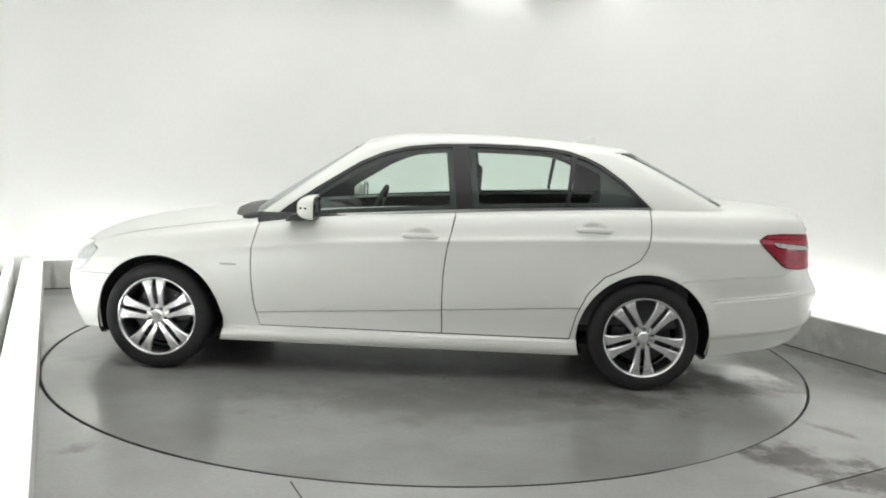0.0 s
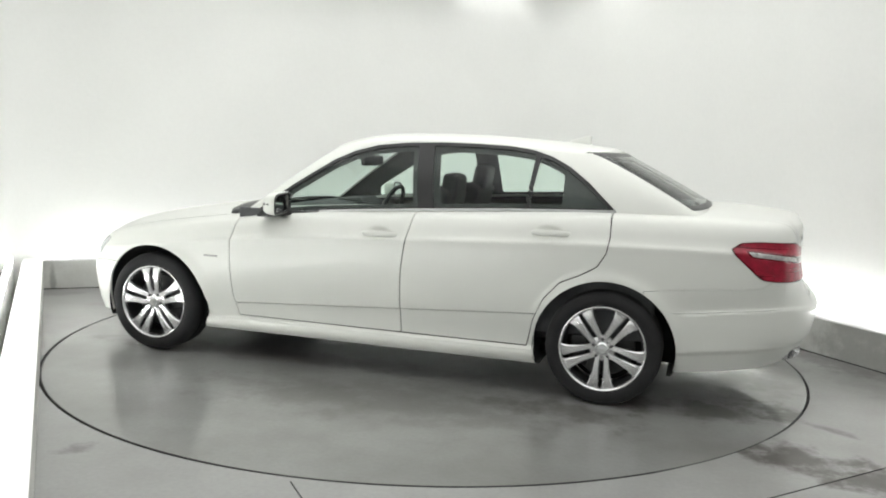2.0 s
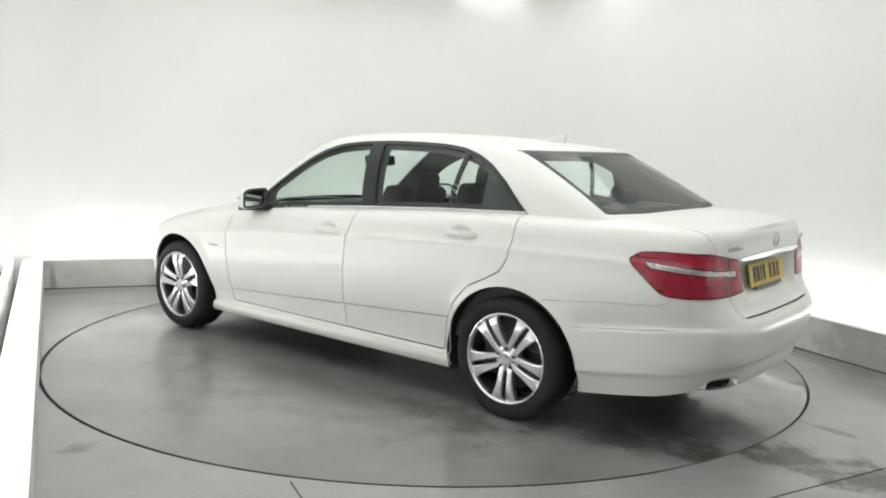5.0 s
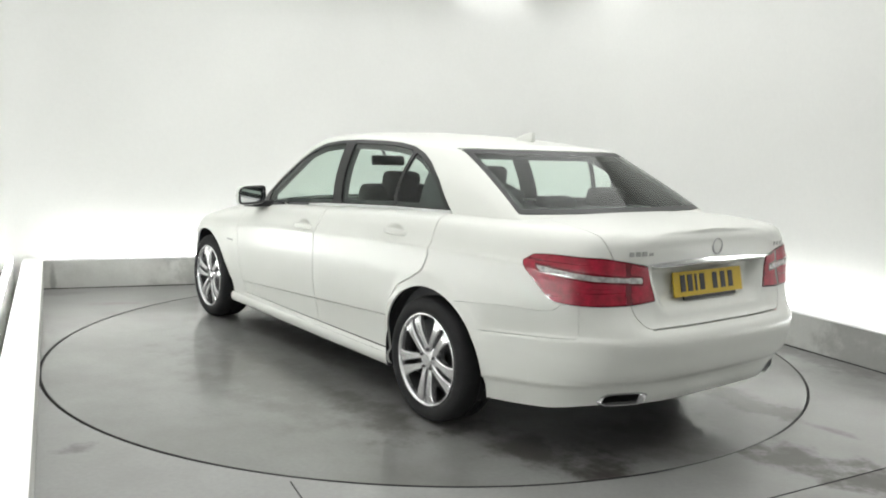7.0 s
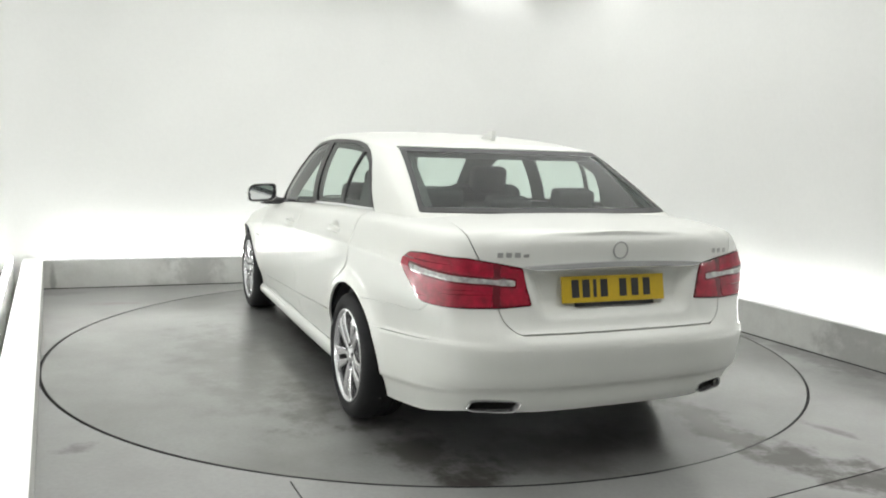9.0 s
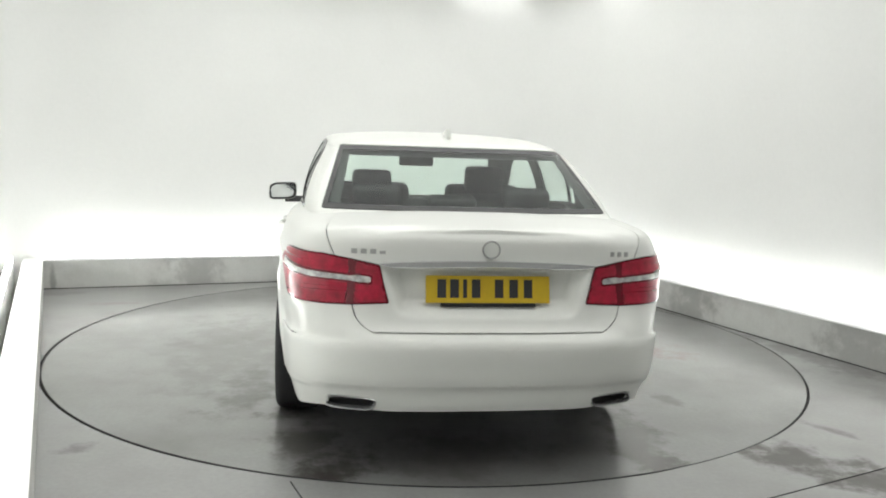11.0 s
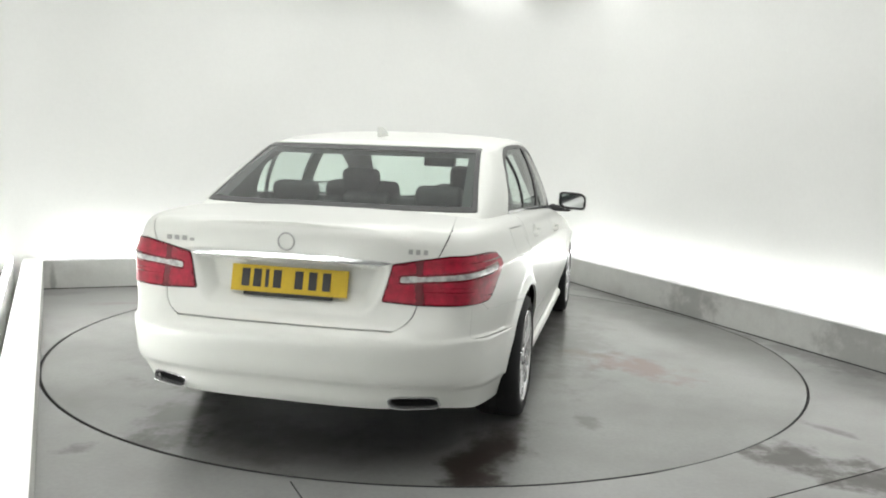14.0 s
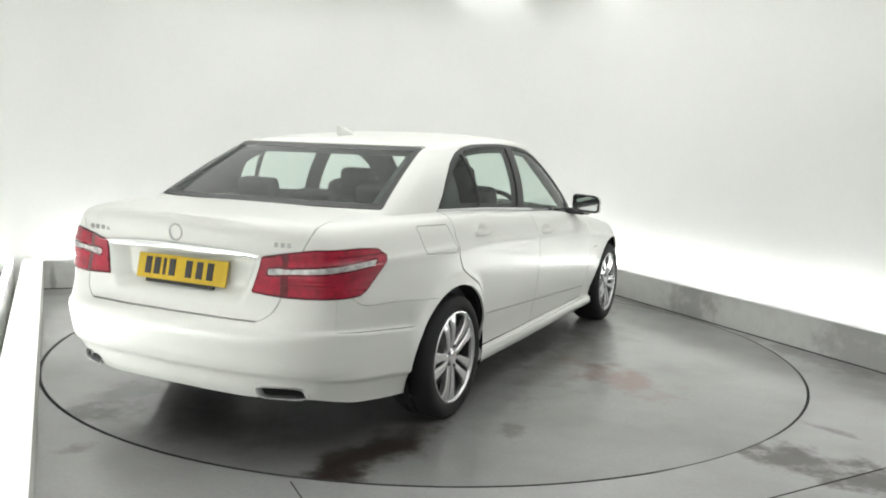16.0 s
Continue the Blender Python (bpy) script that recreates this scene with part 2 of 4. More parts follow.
def tube(points, r, n=8, closed=False):
    """A round bar along points."""
    bm = bmesh.new()
    pts = [Vector(p) for p in points]
    rings = []
    for i, p in enumerate(pts):
        if closed:
            d = pts[(i + 1) % len(pts)] - pts[i - 1]
        else:
            d = pts[min(i + 1, len(pts) - 1)] - pts[max(i - 1, 0)]
        q = d.to_track_quat("Z", "Y")
        rings.append([bm.verts.new(p + q @ Vector((r * math.cos(a), r * math.sin(a), 0))) for a in (2 * math.pi * j / n for j in range(n))])
    pairs = list(zip(rings, rings[1:])) + ([(rings[-1], rings[0])] if closed else [])
    for a, b in pairs:
        for j in range(n):
            bm.faces.new((a[j], a[(j + 1) % n], b[(j + 1) % n], b[j]))
    if not closed:
        bm.faces.new(rings[0][::-1])
        bm.faces.new(rings[-1])
    return bm


# ------------------------------------------------------------------ studio: floor, kerbs, walls, ceiling
E2, D2 = Vector((0.9325, 0.361, 0)), Vector((0.417, -0.909, 0))
LB, RB = Vector((-3.40, 1.53, 0)), Vector((1.255, 3.33, 0))
RING, RC = 2.473, Vector((0.009, 0.018, 0))
CEILING = 3.15


def build_floor():
    bm = bmesh.new()
    n = 240
    # the joint round the turntable: wide on one side, filled with dirt and paint on the other
    at = [-180, -115, -104, -66, -62, -49, -44, -27, -14, -6, 12, 60, 150, 180]
    wide = [0.012, 0.013, 0.010, 0.008, 0.001, 0.001, 0.005, 0.011, 0.008, 0.003, 0.006, 0.007, 0.009, 0.012]
    rim = [RING - 0.004 + np.interp((360 * i / n + 180) % 360 - 180, at, wide) for i in range(n)]
    inner = [bm.verts.new((RC.x + rim[i] * math.cos(2 * math.pi * i / n), RC.y + rim[i] * math.sin(2 * math.pi * i / n), 0)) for i in range(n)]
    low = [bm.verts.new((v.co.x, v.co.y, -0.12)) for v in inner]
    outer = []
    for i in range(n):
        a = 2 * math.pi * i / n
        k = 12 / max(abs(math.cos(a)), abs(math.sin(a)))
        outer.append(bm.verts.new((k * math.cos(a), k * math.sin(a), 0)))
    for i in range(n):
        j = (i + 1) % n
        bm.faces.new((inner[i], outer[i], outer[j], inner[j]))
        bm.faces.new((inner[i], inner[j], low[j], low[i]))
    bm.faces.new(low)
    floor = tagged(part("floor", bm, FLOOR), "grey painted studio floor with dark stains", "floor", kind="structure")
    # dark ring added low in the gap to stand for its shade
    shade_ring = lathe([(RING - 0.003, -0.006), (RING + 0.014, -0.006), (RING + 0.014, -0.03), (RING - 0.003, -0.03)], 160, Matrix.Translation(RC) @ Matrix.Rotation(radians(90), 4, "X"), close=True)
    part("gap_shade_ring", shade_ring, JOINT, floor, "dark ring low in the turntable gap, for its shade")
    # sealed joints in the floor
    for a, b in (((-0.54, -2.44), (0.30, -4.27)), ((1.10, -2.65), (2.75, -1.77))):
        a, b = Vector((*a, 0.0)), Vector((*b, 0.0))
        d = (b - a).normalized()
        m = Matrix.Translation((a + b) / 2) @ Matrix.Rotation(math.atan2(d.y, d.x), 4, "Z")
        tagged(part("floor_joint", block((b - a).length, 0.005, 0.004, m), JOINT), "thin dark sealed joint in the studio floor", "joint", kind="structure")


def build_disc():
    prof = [(0.001, 0.0), (RING - 0.012, 0.0), (RING - 0.007, -0.005), (RING - 0.006, -0.10), (0.001, -0.10)]
    bm = lathe(prof, 160, Matrix.Rotation(radians(90), 4, "X"))
    disc = part("turntable", bm, DISCFLOOR, None, smooth=30)
    disc.location = RC
    # edge ring coloured dark, so the gap's lit side reads as shade
    edge = [(RING - 0.0085, 0.001), (RING - 0.0060, 0.001), (RING - 0.0045, -0.002), (RING - 0.0045, -0.03), (RING - 0.0085, -0.03)]
    part("steel_edge", lathe(edge, 160, Matrix.Rotation(radians(90), 4, "X"), close=True), DISC, disc, "steel edge ring darkened for the shade in the gap", smooth=30)
    return tagged(disc, "round grey painted turntable set flush in floor", "turntable")


def run(name, a, b, width, z0, z1, out, mat, label, bevel=0.006, foot=True):
    """A straight bar on the floor from a to b, its inner face on that line, its width outwards."""
    d = (b - a)
    mid = (a + b) / 2 + out * width / 2
    m = Matrix.Translation((mid.x, mid.y, (z0 + z1) / 2)) @ Matrix.Rotation(math.atan2(d.y, d.x), 4, "Z")
    k = tagged(part(name, block(d.length, width, z1 - z0, m, bevel), mat), label, "kerb", kind="structure")
    # pale top strip paints in the wall's glow; dark sealed joint at its foot
    c = Matrix.Translation((mid.x, mid.y, z1 + 0.006)) @ Matrix.Rotation(math.atan2(d.y, d.x), 4, "Z")
    part("lit_top", block(d.length, width + 0.004, 0.008, c, 0.002), LIT_TOP, k, "whitened kerb top, lit by the wall's glow")
    if not foot:
        return k
    f = mid - out * (width / 2 + 0.004)
    c = Matrix.Translation((f.x, f.y, 0.003)) @ Matrix.Rotation(math.atan2(d.y, d.x), 4, "Z")
    part("foot_joint", block(d.length, 0.009, 0.006, c), JOINT, k, "dark joint at the foot of the kerb")
    return k


def build_room():
    left_end, right_end = LB + D2 * 6.2, RB + D2 * 7.4
    run("kerb_back", LB - E2 * 0.16, RB + E2 * 0.16, 0.16, 0.0, 0.25, -D2, KERB, "low pale grey painted kerb along the white wall")
    run("kerb_left", LB + D2 * 0.004, left_end, 0.16, 0.0, 0.25, -E2, KERB, "low pale grey painted kerb along the white wall", foot=False)
    run("kerb_right", RB + D2 * 0.004, right_end, 0.16, 0.0, 0.25, E2, KERB, "low pale grey painted kerb along the white wall")
    # one curved sheet of white wall round three sides, with the camera's end closed straight
    off, rad = 0.42, 0.85
    a, b = LB - E2 * off - D2 * off, RB + E2 * off - D2 * off
    ends = 11.0

    def corner(c, p, q):
        """Points of a rounded corner at c between the ways p (in) and q (out)."""
        o = c - p * rad + q * rad
        return [o - q * rad * math.cos(t) + p * rad * math.sin(t) for t in (math.pi / 2 * i / 10 for i in range(11))]
    path = [a + D2 * ends] + corner(a, -D2, E2) + corner(b, E2, D2) + [b + D2 * ends]
    bm = bmesh.new()
    prev = None
    for i, p in enumerate(path):
        d = (path[min(i + 1, len(path) - 1)] - path[max(i - 1, 0)]).normalized()
        o = Vector((-d.y, d.x, 0)) * 0.05
        col = [bm.verts.new((p.x, p.y, 0)), bm.verts.new((p.x, p.y, CEILING)), bm.verts.new((p.x + o.x, p.y + o.y, CEILING)), bm.verts.new((p.x + o.x, p.y + o.y, 0))]
        if prev:
            for j in range(4):
                bm.faces.new((prev[j], prev[(j + 1) % 4], col[(j + 1) % 4], col[j]))
        prev = col
    tagged(part("wall_curved", bm, WALL, smooth=30), "seamless white curved studio wall lit from below", "wall", kind="structure")
    # unseen wall added behind the camera; its grey cuts the light from there
    p0, p1 = path[0], path[-1]
    d = p1 - p0
    m = Matrix.Translation(((p0 + p1) / 2 + Vector((0, 0, CEILING / 2))) + D2 * 0.06) @ Matrix.Rotation(math.atan2(d.y, d.x), 4, "Z")
    tagged(part("added_wall_front", block(d.length + 0.3, 0.1, CEILING, m), DIMWALL), "added unseen grey wall that cuts light from the camera's end", "wall", kind="structure")
    mid = (a + b) / 2 + D2 * ends / 2
    m = Matrix.Translation((mid.x, mid.y, CEILING + 0.06)) @ Matrix.Rotation(math.atan2(E2.y, E2.x), 4, "Z")
    tagged(part("ceiling", block(6.6, 12.2, 0.1, m), WALL), "plain white studio ceiling", "ceiling", kind="structure")
    # fluorescent tubes lying in the trough between kerb and wall
    def tubes(p, q, n, lift=0.27, glow=TUBE):
        step = (q - p) / n
        for i in range(n):
            s, e = p + step * i + step.normalized() * 0.02, p + step * (i + 1) - step.normalized() * 0.02
            t = new("trough_light", None)
            t.location = (s + e) / 2
            tagged(t, "long white fluorescent tube in the trough behind kerb", "light tube", "tubes behind the kerb")
            h = (e - s) / 2
            up = Vector((0, 0, lift))
            part("tube", tube([-h + up, h + up], 0.018, 10), glow, t, "glowing white glass tube", smooth=40)
            rot = Matrix.Rotation(math.atan2(h.y, h.x), 4, "Z")
            tall = lift - 0.02
            part("batten", block(h.length * 2, 0.05, tall, Matrix.Translation((0, 0, tall / 2)) @ rot, 0.004), WHITEMETAL, t)
    tubes(LB - D2 * 0.25, RB - D2 * 0.25, 4)
    tubes(RB + E2 * 0.25 + D2 * 0.1, RB + E2 * 0.25 + D2 * 7.3, 5)
    tubes(LB - E2 * 0.25 + D2 * 0.1, LB - E2 * 0.25 + D2 * 6.1, 4, 0.30, STRONG_TUBE)
    # one wide luminous ceiling of stretched diffusing cloth in a white frame
    base = (LB + RB) / 2
    w, l = 5.3, 7.8
    p = base + D2 * (l / 2 + 0.05) - E2 * 0.12
    light = new("ceiling_light", None)
    light.matrix_basis = pose(p.x, p.y, CEILING - 0.04, 0, 0, math.degrees(math.atan2(E2.y, E2.x)))
    tagged(light, "wide glowing white cloth ceiling light in a frame", "ceiling light")
    for sy in (-1, 1):
        part("frame_bar", block(w + 0.08, 0.04, 0.06, pose(0, sy * (l / 2 + 0.02), 0), 0.004), WHITEMETAL, light)
    for sx in (-1, 1):
        part("frame_bar", block(0.04, l, 0.06, pose(sx * (w / 2 + 0.02), 0, 0), 0.004), WHITEMETAL, light)
    part("diffuser", block(w, l, 0.012, pose(0, 0, -0.012)), DIFFUSER, light, "glowing white diffusing cloth")
    # two short lamps high in the corner that wash the top of the walls
    for x, y, turn in ((0.63, 3.39, 21.2), (1.89, 2.85, -65.4)):
        lamp = new("wall_washer", None)
        lamp.matrix_basis = pose(x, y, 3.04, 0, 0, turn)
        tagged(lamp, "short white lamp high on the studio wall", "wall lamp", "lamps in the wall corner")
        part("housing", block(0.74, 0.10, 0.05, pose(0, 0, 0.03), 0.006), WHITEMETAL, lamp)
        part("diffuser", block(0.70, 0.08, 0.012, pose(0, 0, 0)), WASH, lamp, "glowing lamp diffuser")


# ------------------------------------------------------------------ car body: surfaces as grids, cut into panels
def spline(x, xs, ys):
    """A smooth curve through (xs, ys) that does not overshoot."""
    xs, ys = np.asarray(xs, float), np.asarray(ys, float)
    h = np.diff(xs)
    d = np.diff(ys, axis=0) / h
    m = np.zeros_like(ys)
    for i in range(1, len(xs) - 1):
        if d[i - 1] * d[i] > 0:
            w1, w2 = 2 * h[i] + h[i - 1], h[i] + 2 * h[i - 1]
            m[i] = (w1 + w2) / (w1 / d[i - 1] + w2 / d[i])
    m[0], m[-1] = d[0], d[-1]
    x = np.clip(x, xs[0], xs[-1])
    i = np.clip(np.searchsorted(xs, x) - 1, 0, len(xs) - 2)
    t = (x - xs[i]) / h[i]
    return ((1 + 2 * t) * (1 - t) ** 2 * ys[i] + t * (1 - t) ** 2 * h[i] * m[i] + t * t * (3 - 2 * t) * ys[i + 1] + t * t * (t - 1) * h[i] * m[i + 1])


def curve_through(points, n):
    """A chord-length Catmull-Rom curve through points, n samples even along it."""
    p = np.asarray(points, float)
    e = np.vstack([2 * p[0] - p[1], p, 2 * p[-1] - p[-2]])
    out = []
    for i in range(1, len(e) - 2):
        for t in np.linspace(0, 1, 40, endpoint=False):
            a, b, c, d = e[i - 1], e[i], e[i + 1], e[i + 2]
            out.append(0.5 * (2 * b + (c - a) * t + (2 * a - 5 * b + 4 * c - d) * t * t + (3 * b - a - 3 * c + d) * t ** 3))
    out.append(p[-1])
    out = np.array(out)
    s = np.r_[0, np.cumsum(np.linalg.norm(np.diff(out, axis=0), axis=1))]
    g = np.linspace(0, s[-1], n)
    return np.stack([np.interp(g, s, out[:, k]) for k in range(out.shape[1])], 1), g


def sdf(poly, px, py):
    """Signed distance to a polygon, negative inside."""
    poly = np.asarray(poly, float)
    best = np.full(len(px), 1e9)
    inside = np.zeros(len(px), bool)
    for (ax, ay), (bx, by) in zip(poly, np.roll(poly, -1, 0)):
        ex, ey = bx - ax, by - ay
        t = np.clip(((px - ax) * ex + (py - ay) * ey) / (ex * ex + ey * ey + 1e-12), 0, 1)
        best = np.minimum(best, np.hypot(px - ax - t * ex, py - ay - t * ey))
        cross = (ay > py) != (by > py)
        with np.errstate(divide="ignore", invalid="ignore"):
            xi = ax + (py - ay) * ex / (ey if ey else 1e-12)
        inside ^= cross & (px < xi)
    return np.where(inside, -best, best)


class Sheet:
    """A triangulated surface; columns: x y z, normal, arc length, row coordinate."""

    def __init__(self, v, t):
        self.v, self.t = v, t

    def keep(self, f):
        """What lies where f < 0, cut clean along f = 0."""
        v, t = self.v, self.t
        d = np.where(np.abs(f) < 1e-6, 1e-6, f)
        neg = d[t] < 0
        cnt = neg.sum(1)
        tris = [t[cnt == 3]]
        mixed = t[(cnt == 1) | (cnt == 2)]
        if len(mixed):
            newv, cache, extra = [], {}, []

            def mid(a, b):
                key = (a, b) if a < b else (b, a)
                if key not in cache:
                    k = d[a] / (d[a] - d[b])
                    cache[key] = len(v) + len(newv)
                    newv.append(v[a] + (v[b] - v[a]) * k)
                return cache[key]
            for tri in mixed.tolist():
                s = [d[i] < 0 for i in tri]
                if sum(s) == 1:
                    i = s.index(True)
                    a, b, c = tri[i], tri[(i + 1) % 3], tri[(i + 2) % 3]
                    extra.append((a, mid(a, b), mid(a, c)))
                else:
                    i = s.index(False)
                    a, b, c = tri[i], tri[(i + 1) % 3], tri[(i + 2) % 3]
                    ab, ac = mid(a, b), mid(a, c)
                    extra += [(ab, b, c), (ab, c, ac)]
            v = np.vstack([v, np.array(newv)])
            tris.append(np.array(extra))
        t = np.vstack([x for x in tris if len(x)]) if any(len(x) for x in tris) else np.zeros((0, 3), int)
        used, inv = np.unique(t, return_inverse=True)
        return Sheet(v[used], inv.reshape(-1, 3))

    def split(self, f, gap=0.002):
        """The part inside and the rest, with a joint between them; f is a function of the sheet."""
        return self.keep(f(self) + gap), self.keep(gap - f(self))

    def mirrored(self):
        v = self.v.copy()
        v[:, 1] *= -1
        v[:, 4] *= -1
        return Sheet(v, self.t[:, ::-1])

    def both(self):
        """Joined with its mirror image."""
        m = self.mirrored()
        return Sheet(np.vstack([self.v, m.v]), np.vstack([self.t, m.t + len(self.v)]))

    def pushed(self, d):
        v = self.v.copy()
        v[:, :3] += v[:, 3:6] * d
        return Sheet(v, self.t)

    def put(self, name, mat, parent, label="", depth=0.012):
        """Links it as a panel with edges turned inwards by depth."""
        v, t = self.v, self.t
        n = v[:, 3:6] / np.maximum(np.linalg.norm(v[:, 3:6], axis=1), 1e-9)[:, None]
        verts, faces, norms = [v[:, :3]], [t], [n]
        if depth:
            e = np.vstack([t[:, [0, 1]], t[:, [1, 2]], t[:, [2, 0]]])
            key = np.sort(e, 1)
            _, idx, cnt = np.unique(key, axis=0, return_index=True, return_counts=True)
            e = e[idx[cnt == 1]]
            e = e[(np.abs(v[e[:, 0], 1]) > 1e-4) | (np.abs(v[e[:, 1], 1]) > 1e-4)]
            a, b = v[e[:, 0], :3], v[e[:, 1], :3]
            na, nb = n[e[:, 0]], n[e[:, 1]]
            k = len(v)
            m = len(e)
            verts += [a, b, b - nb * depth, a - na * depth]
            side = np.cross(b - a, na)
            side /= np.maximum(np.linalg.norm(side, axis=1), 1e-9)[:, None]
            norms += [side] * 4
            q = np.arange(m)
            faces += [np.stack([k + m + q, k + q, k + 3 * m + q], 1), np.stack([k + m + q, k + 3 * m + q, k + 2 * m + q], 1)]
        return link_mesh(name, np.vstack(verts), np.vstack(faces), mat, parent, label, True, np.vstack(norms))


def sheet_from_grid(P, s, row):
    """A sheet from a grid of points [i along the car, j up the section]."""
    du, dv = np.gradient(P, axis=0), np.gradient(P, axis=1)
    n = np.cross(du, dv)
    n /= np.maximum(np.linalg.norm(n, axis=2), 1e-9)[..., None]
    ni, nj = P.shape[:2]
    bad = np.linalg.norm(n, axis=2) < 0.5
    n[bad] = (0, 0, 1)
    mid = n[ni // 2, 3]
    flip = mid[1] < 0
    if flip:
        n = -n
    n[bad] = (0, 0, 1)
    # the car's plane of symmetry
    for i in (0, ni - 1):
        n[i, :, 1] = 0
    n[:, nj - 1, 1] = 0
    n /= np.maximum(np.linalg.norm(n, axis=2), 1e-9)[..., None]
    v = np.concatenate([P, n, np.broadcast_to(s[:, None, None], (ni, nj, 1)), np.broadcast_to(row[None, :, None], (ni, nj, 1))], 2).reshape(-1, 8)
    i, j = np.meshgrid(np.arange(ni - 1), np.arange(nj - 1), indexing="ij")
    a, b, c, d = (i * nj + j).ravel(), ((i + 1) * nj + j).ravel(), ((i + 1) * nj + j + 1).ravel(), (i * nj + j + 1).ravel()
    t = np.vstack([np.stack([a, b, c], 1), np.stack([a, c, d], 1)])
    if flip:
        t = t[:, ::-1]
    return Sheet(v, t)


PLAN = [(-2.565, 0), (-2.56, 0.28), (-2.53, 0.52), (-2.455, 0.70), (-2.31, 0.80), (-2.05, 0.850), (-1.437, 0.895), (-0.8, 0.905), (0, 0.907),
        (0.8, 0.902), (1.437, 0.895), (1.80, 0.845), (2.00, 0.745), (2.13, 0.56), (2.20, 0.3), (2.225, 0)]
BELT_X = [-2.6, -2.4, -2.0, -1.43, -1.0, -0.27, 0.5, 0.9, 1.4, 1.9, 2.1, 2.3]
BELT_Z = [1.028, 1.036, 1.05, 1.05, 1.035, 0.995, 0.945, 0.895, 0.825, 0.745, 0.69, 0.62]
MID_X = [-2.6, -2.45, -2.25, -1.95, -1.4, 0.0, 0.9, 1.4, 1.9, 2.1, 2.3]
MID_Z = [1.034, 1.052, 1.066, 1.085, 1.09, 1.05, 0.975, 0.915, 0.82, 0.745, 0.64]
ARCH_R, ARCH_Z, HUB_Z, AXLE = 0.386, 0.304, 0.318, 1.437
HANDLES = [(-0.125, 0.860), (-1.122, 0.928)]


def lower_body():
    ns, nv, nk = 420, 84, 24
    C, s = curve_through(PLAN, ns)
    T = np.gradient(C, axis=0)
    N = np.stack([-T[:, 1], T[:, 0]], 1)
    N /= np.linalg.norm(N, axis=1)[:, None]
    N[0], N[-1] = (-1, 0), (1, 0)
    x = C[:, 0]
    zb = spline(x, [-2.6, -2.45, -2.2, -1.85, -1.7, -1.0, 1.0, 1.85, 2.1, 2.3], [0.302, 0.300, 0.262, 0.216, 0.205, 0.185, 0.185, 0.22, 0.19, 0.19])
    zt = spline(x, BELT_X, BELT_Z)
    v = np.linspace(0, 1, nv)
    Z = zb[:, None] + (zt - zb)[:, None] * v[None, :]
    zeta = 0.17 + (Z - 0.17) / (zt[:, None] - 0.17) * 0.83
    side = spline(zeta.ravel(), [0.17, 0.20, 0.235, 0.262, 0.28, 0.34, 0.45, 0.58, 0.70, 0.80, 0.842, 0.86, 0.878, 0.93, 0.96, 0.985, 1.0],
                  [-0.085, -0.046, -0.034, -0.038, -0.054, -0.048, -0.025, -0.009, -0.003, 0.0, 0.003, -0.007, -0.014, -0.031, -0.046, -0.064, -0.092]).reshape(Z.shape)
    # plain lower flanks at both bumpers, without the bead of the sills
    flank = spline(zeta.ravel(), [0.17, 0.30, 0.45, 0.60], [-0.034, -0.026, -0.016, -0.008]).reshape(Z.shape)
    plain = np.clip((np.abs(x) - 1.56) / 0.12, 0, 1)[:, None] * np.clip((0.60 - zeta) / 0.12, 0, 1)
    side = side * (1 - plain) + flank * plain
    lid_p = spline(Z.ravel(), [0.30, 0.33, 0.40, 0.416, 0.50, 0.578, 0.61, 0.632, 0.65, 0.70, 0.78, 0.87, 0.93, 0.99, 1.015, 1.035],
                   [-0.085, -0.070, -0.052, -0.036, -0.013, 0.0, -0.010, -0.038, -0.066, -0.090, -0.106, -0.118, -0.112, -0.106, -0.106, -0.130]).reshape(Z.shape)
    corner_p = spline(Z.ravel(), [0.30, 0.33, 0.40, 0.416, 0.50, 0.578, 0.63, 0.70, 0.78, 0.87, 0.95, 1.0, 1.035],
                      [-0.095, -0.075, -0.054, -0.036, -0.013, 0.0, -0.020, -0.064, -0.096, -0.112, -0.118, -0.125, -0.150]).reshape(Z.shape)
    blend = np.clip((C[:, 1] - 0.44) / 0.16, 0, 1)[:, None]
    rear = lid_p * (1 - blend) + corner_p * blend
    nose = spline(Z.ravel(), [0.19, 0.3, 0.45, 0.6, 0.68, 0.75], [-0.09, -0.03, 0.0, -0.03, -0.08, -0.16]).reshape(Z.shape)
    w = (N[:, 1] ** 2)[:, None]
    end = np.where(x[:, None] < 0, rear, nose)
    off = side * w + end * (1 - w)
    # flared lips round the wheel arches
    for ax in (-AXLE, AXLE):
        r = np.hypot(x[:, None] - ax, Z - ARCH_Z)
        off = off + 0.016 * np.exp(-((r - ARCH_R) / 0.045) ** 2) * (C[:, 1] > 0.6)[:, None] * np.clip((Z - 0.29) / 0.2, 0, 1)
    # the number plate's recess in the boot lid, and the cups behind the door handles
    smooth = lambda e: np.clip(e, 0, 1) ** 2 * (3 - 2 * np.clip(e, 0, 1))
    y = C[:, 1][:, None]
    off = off - 0.058 * smooth((0.46 - 0.35 * (0.89 - Z) - y) / 0.07) * smooth((0.896 - Z) / 0.02) * smooth((Z - 0.685) / 0.075) * (x < -2)[:, None]
    for hx, hz in HANDLES:
        r = np.hypot((x[:, None] - hx - 0.005) / 0.075, (Z - hz - 0.012) / 0.034)
        off = off - 0.017 * smooth(1.15 - r) * (C[:, 1] > 0.6)[:, None]
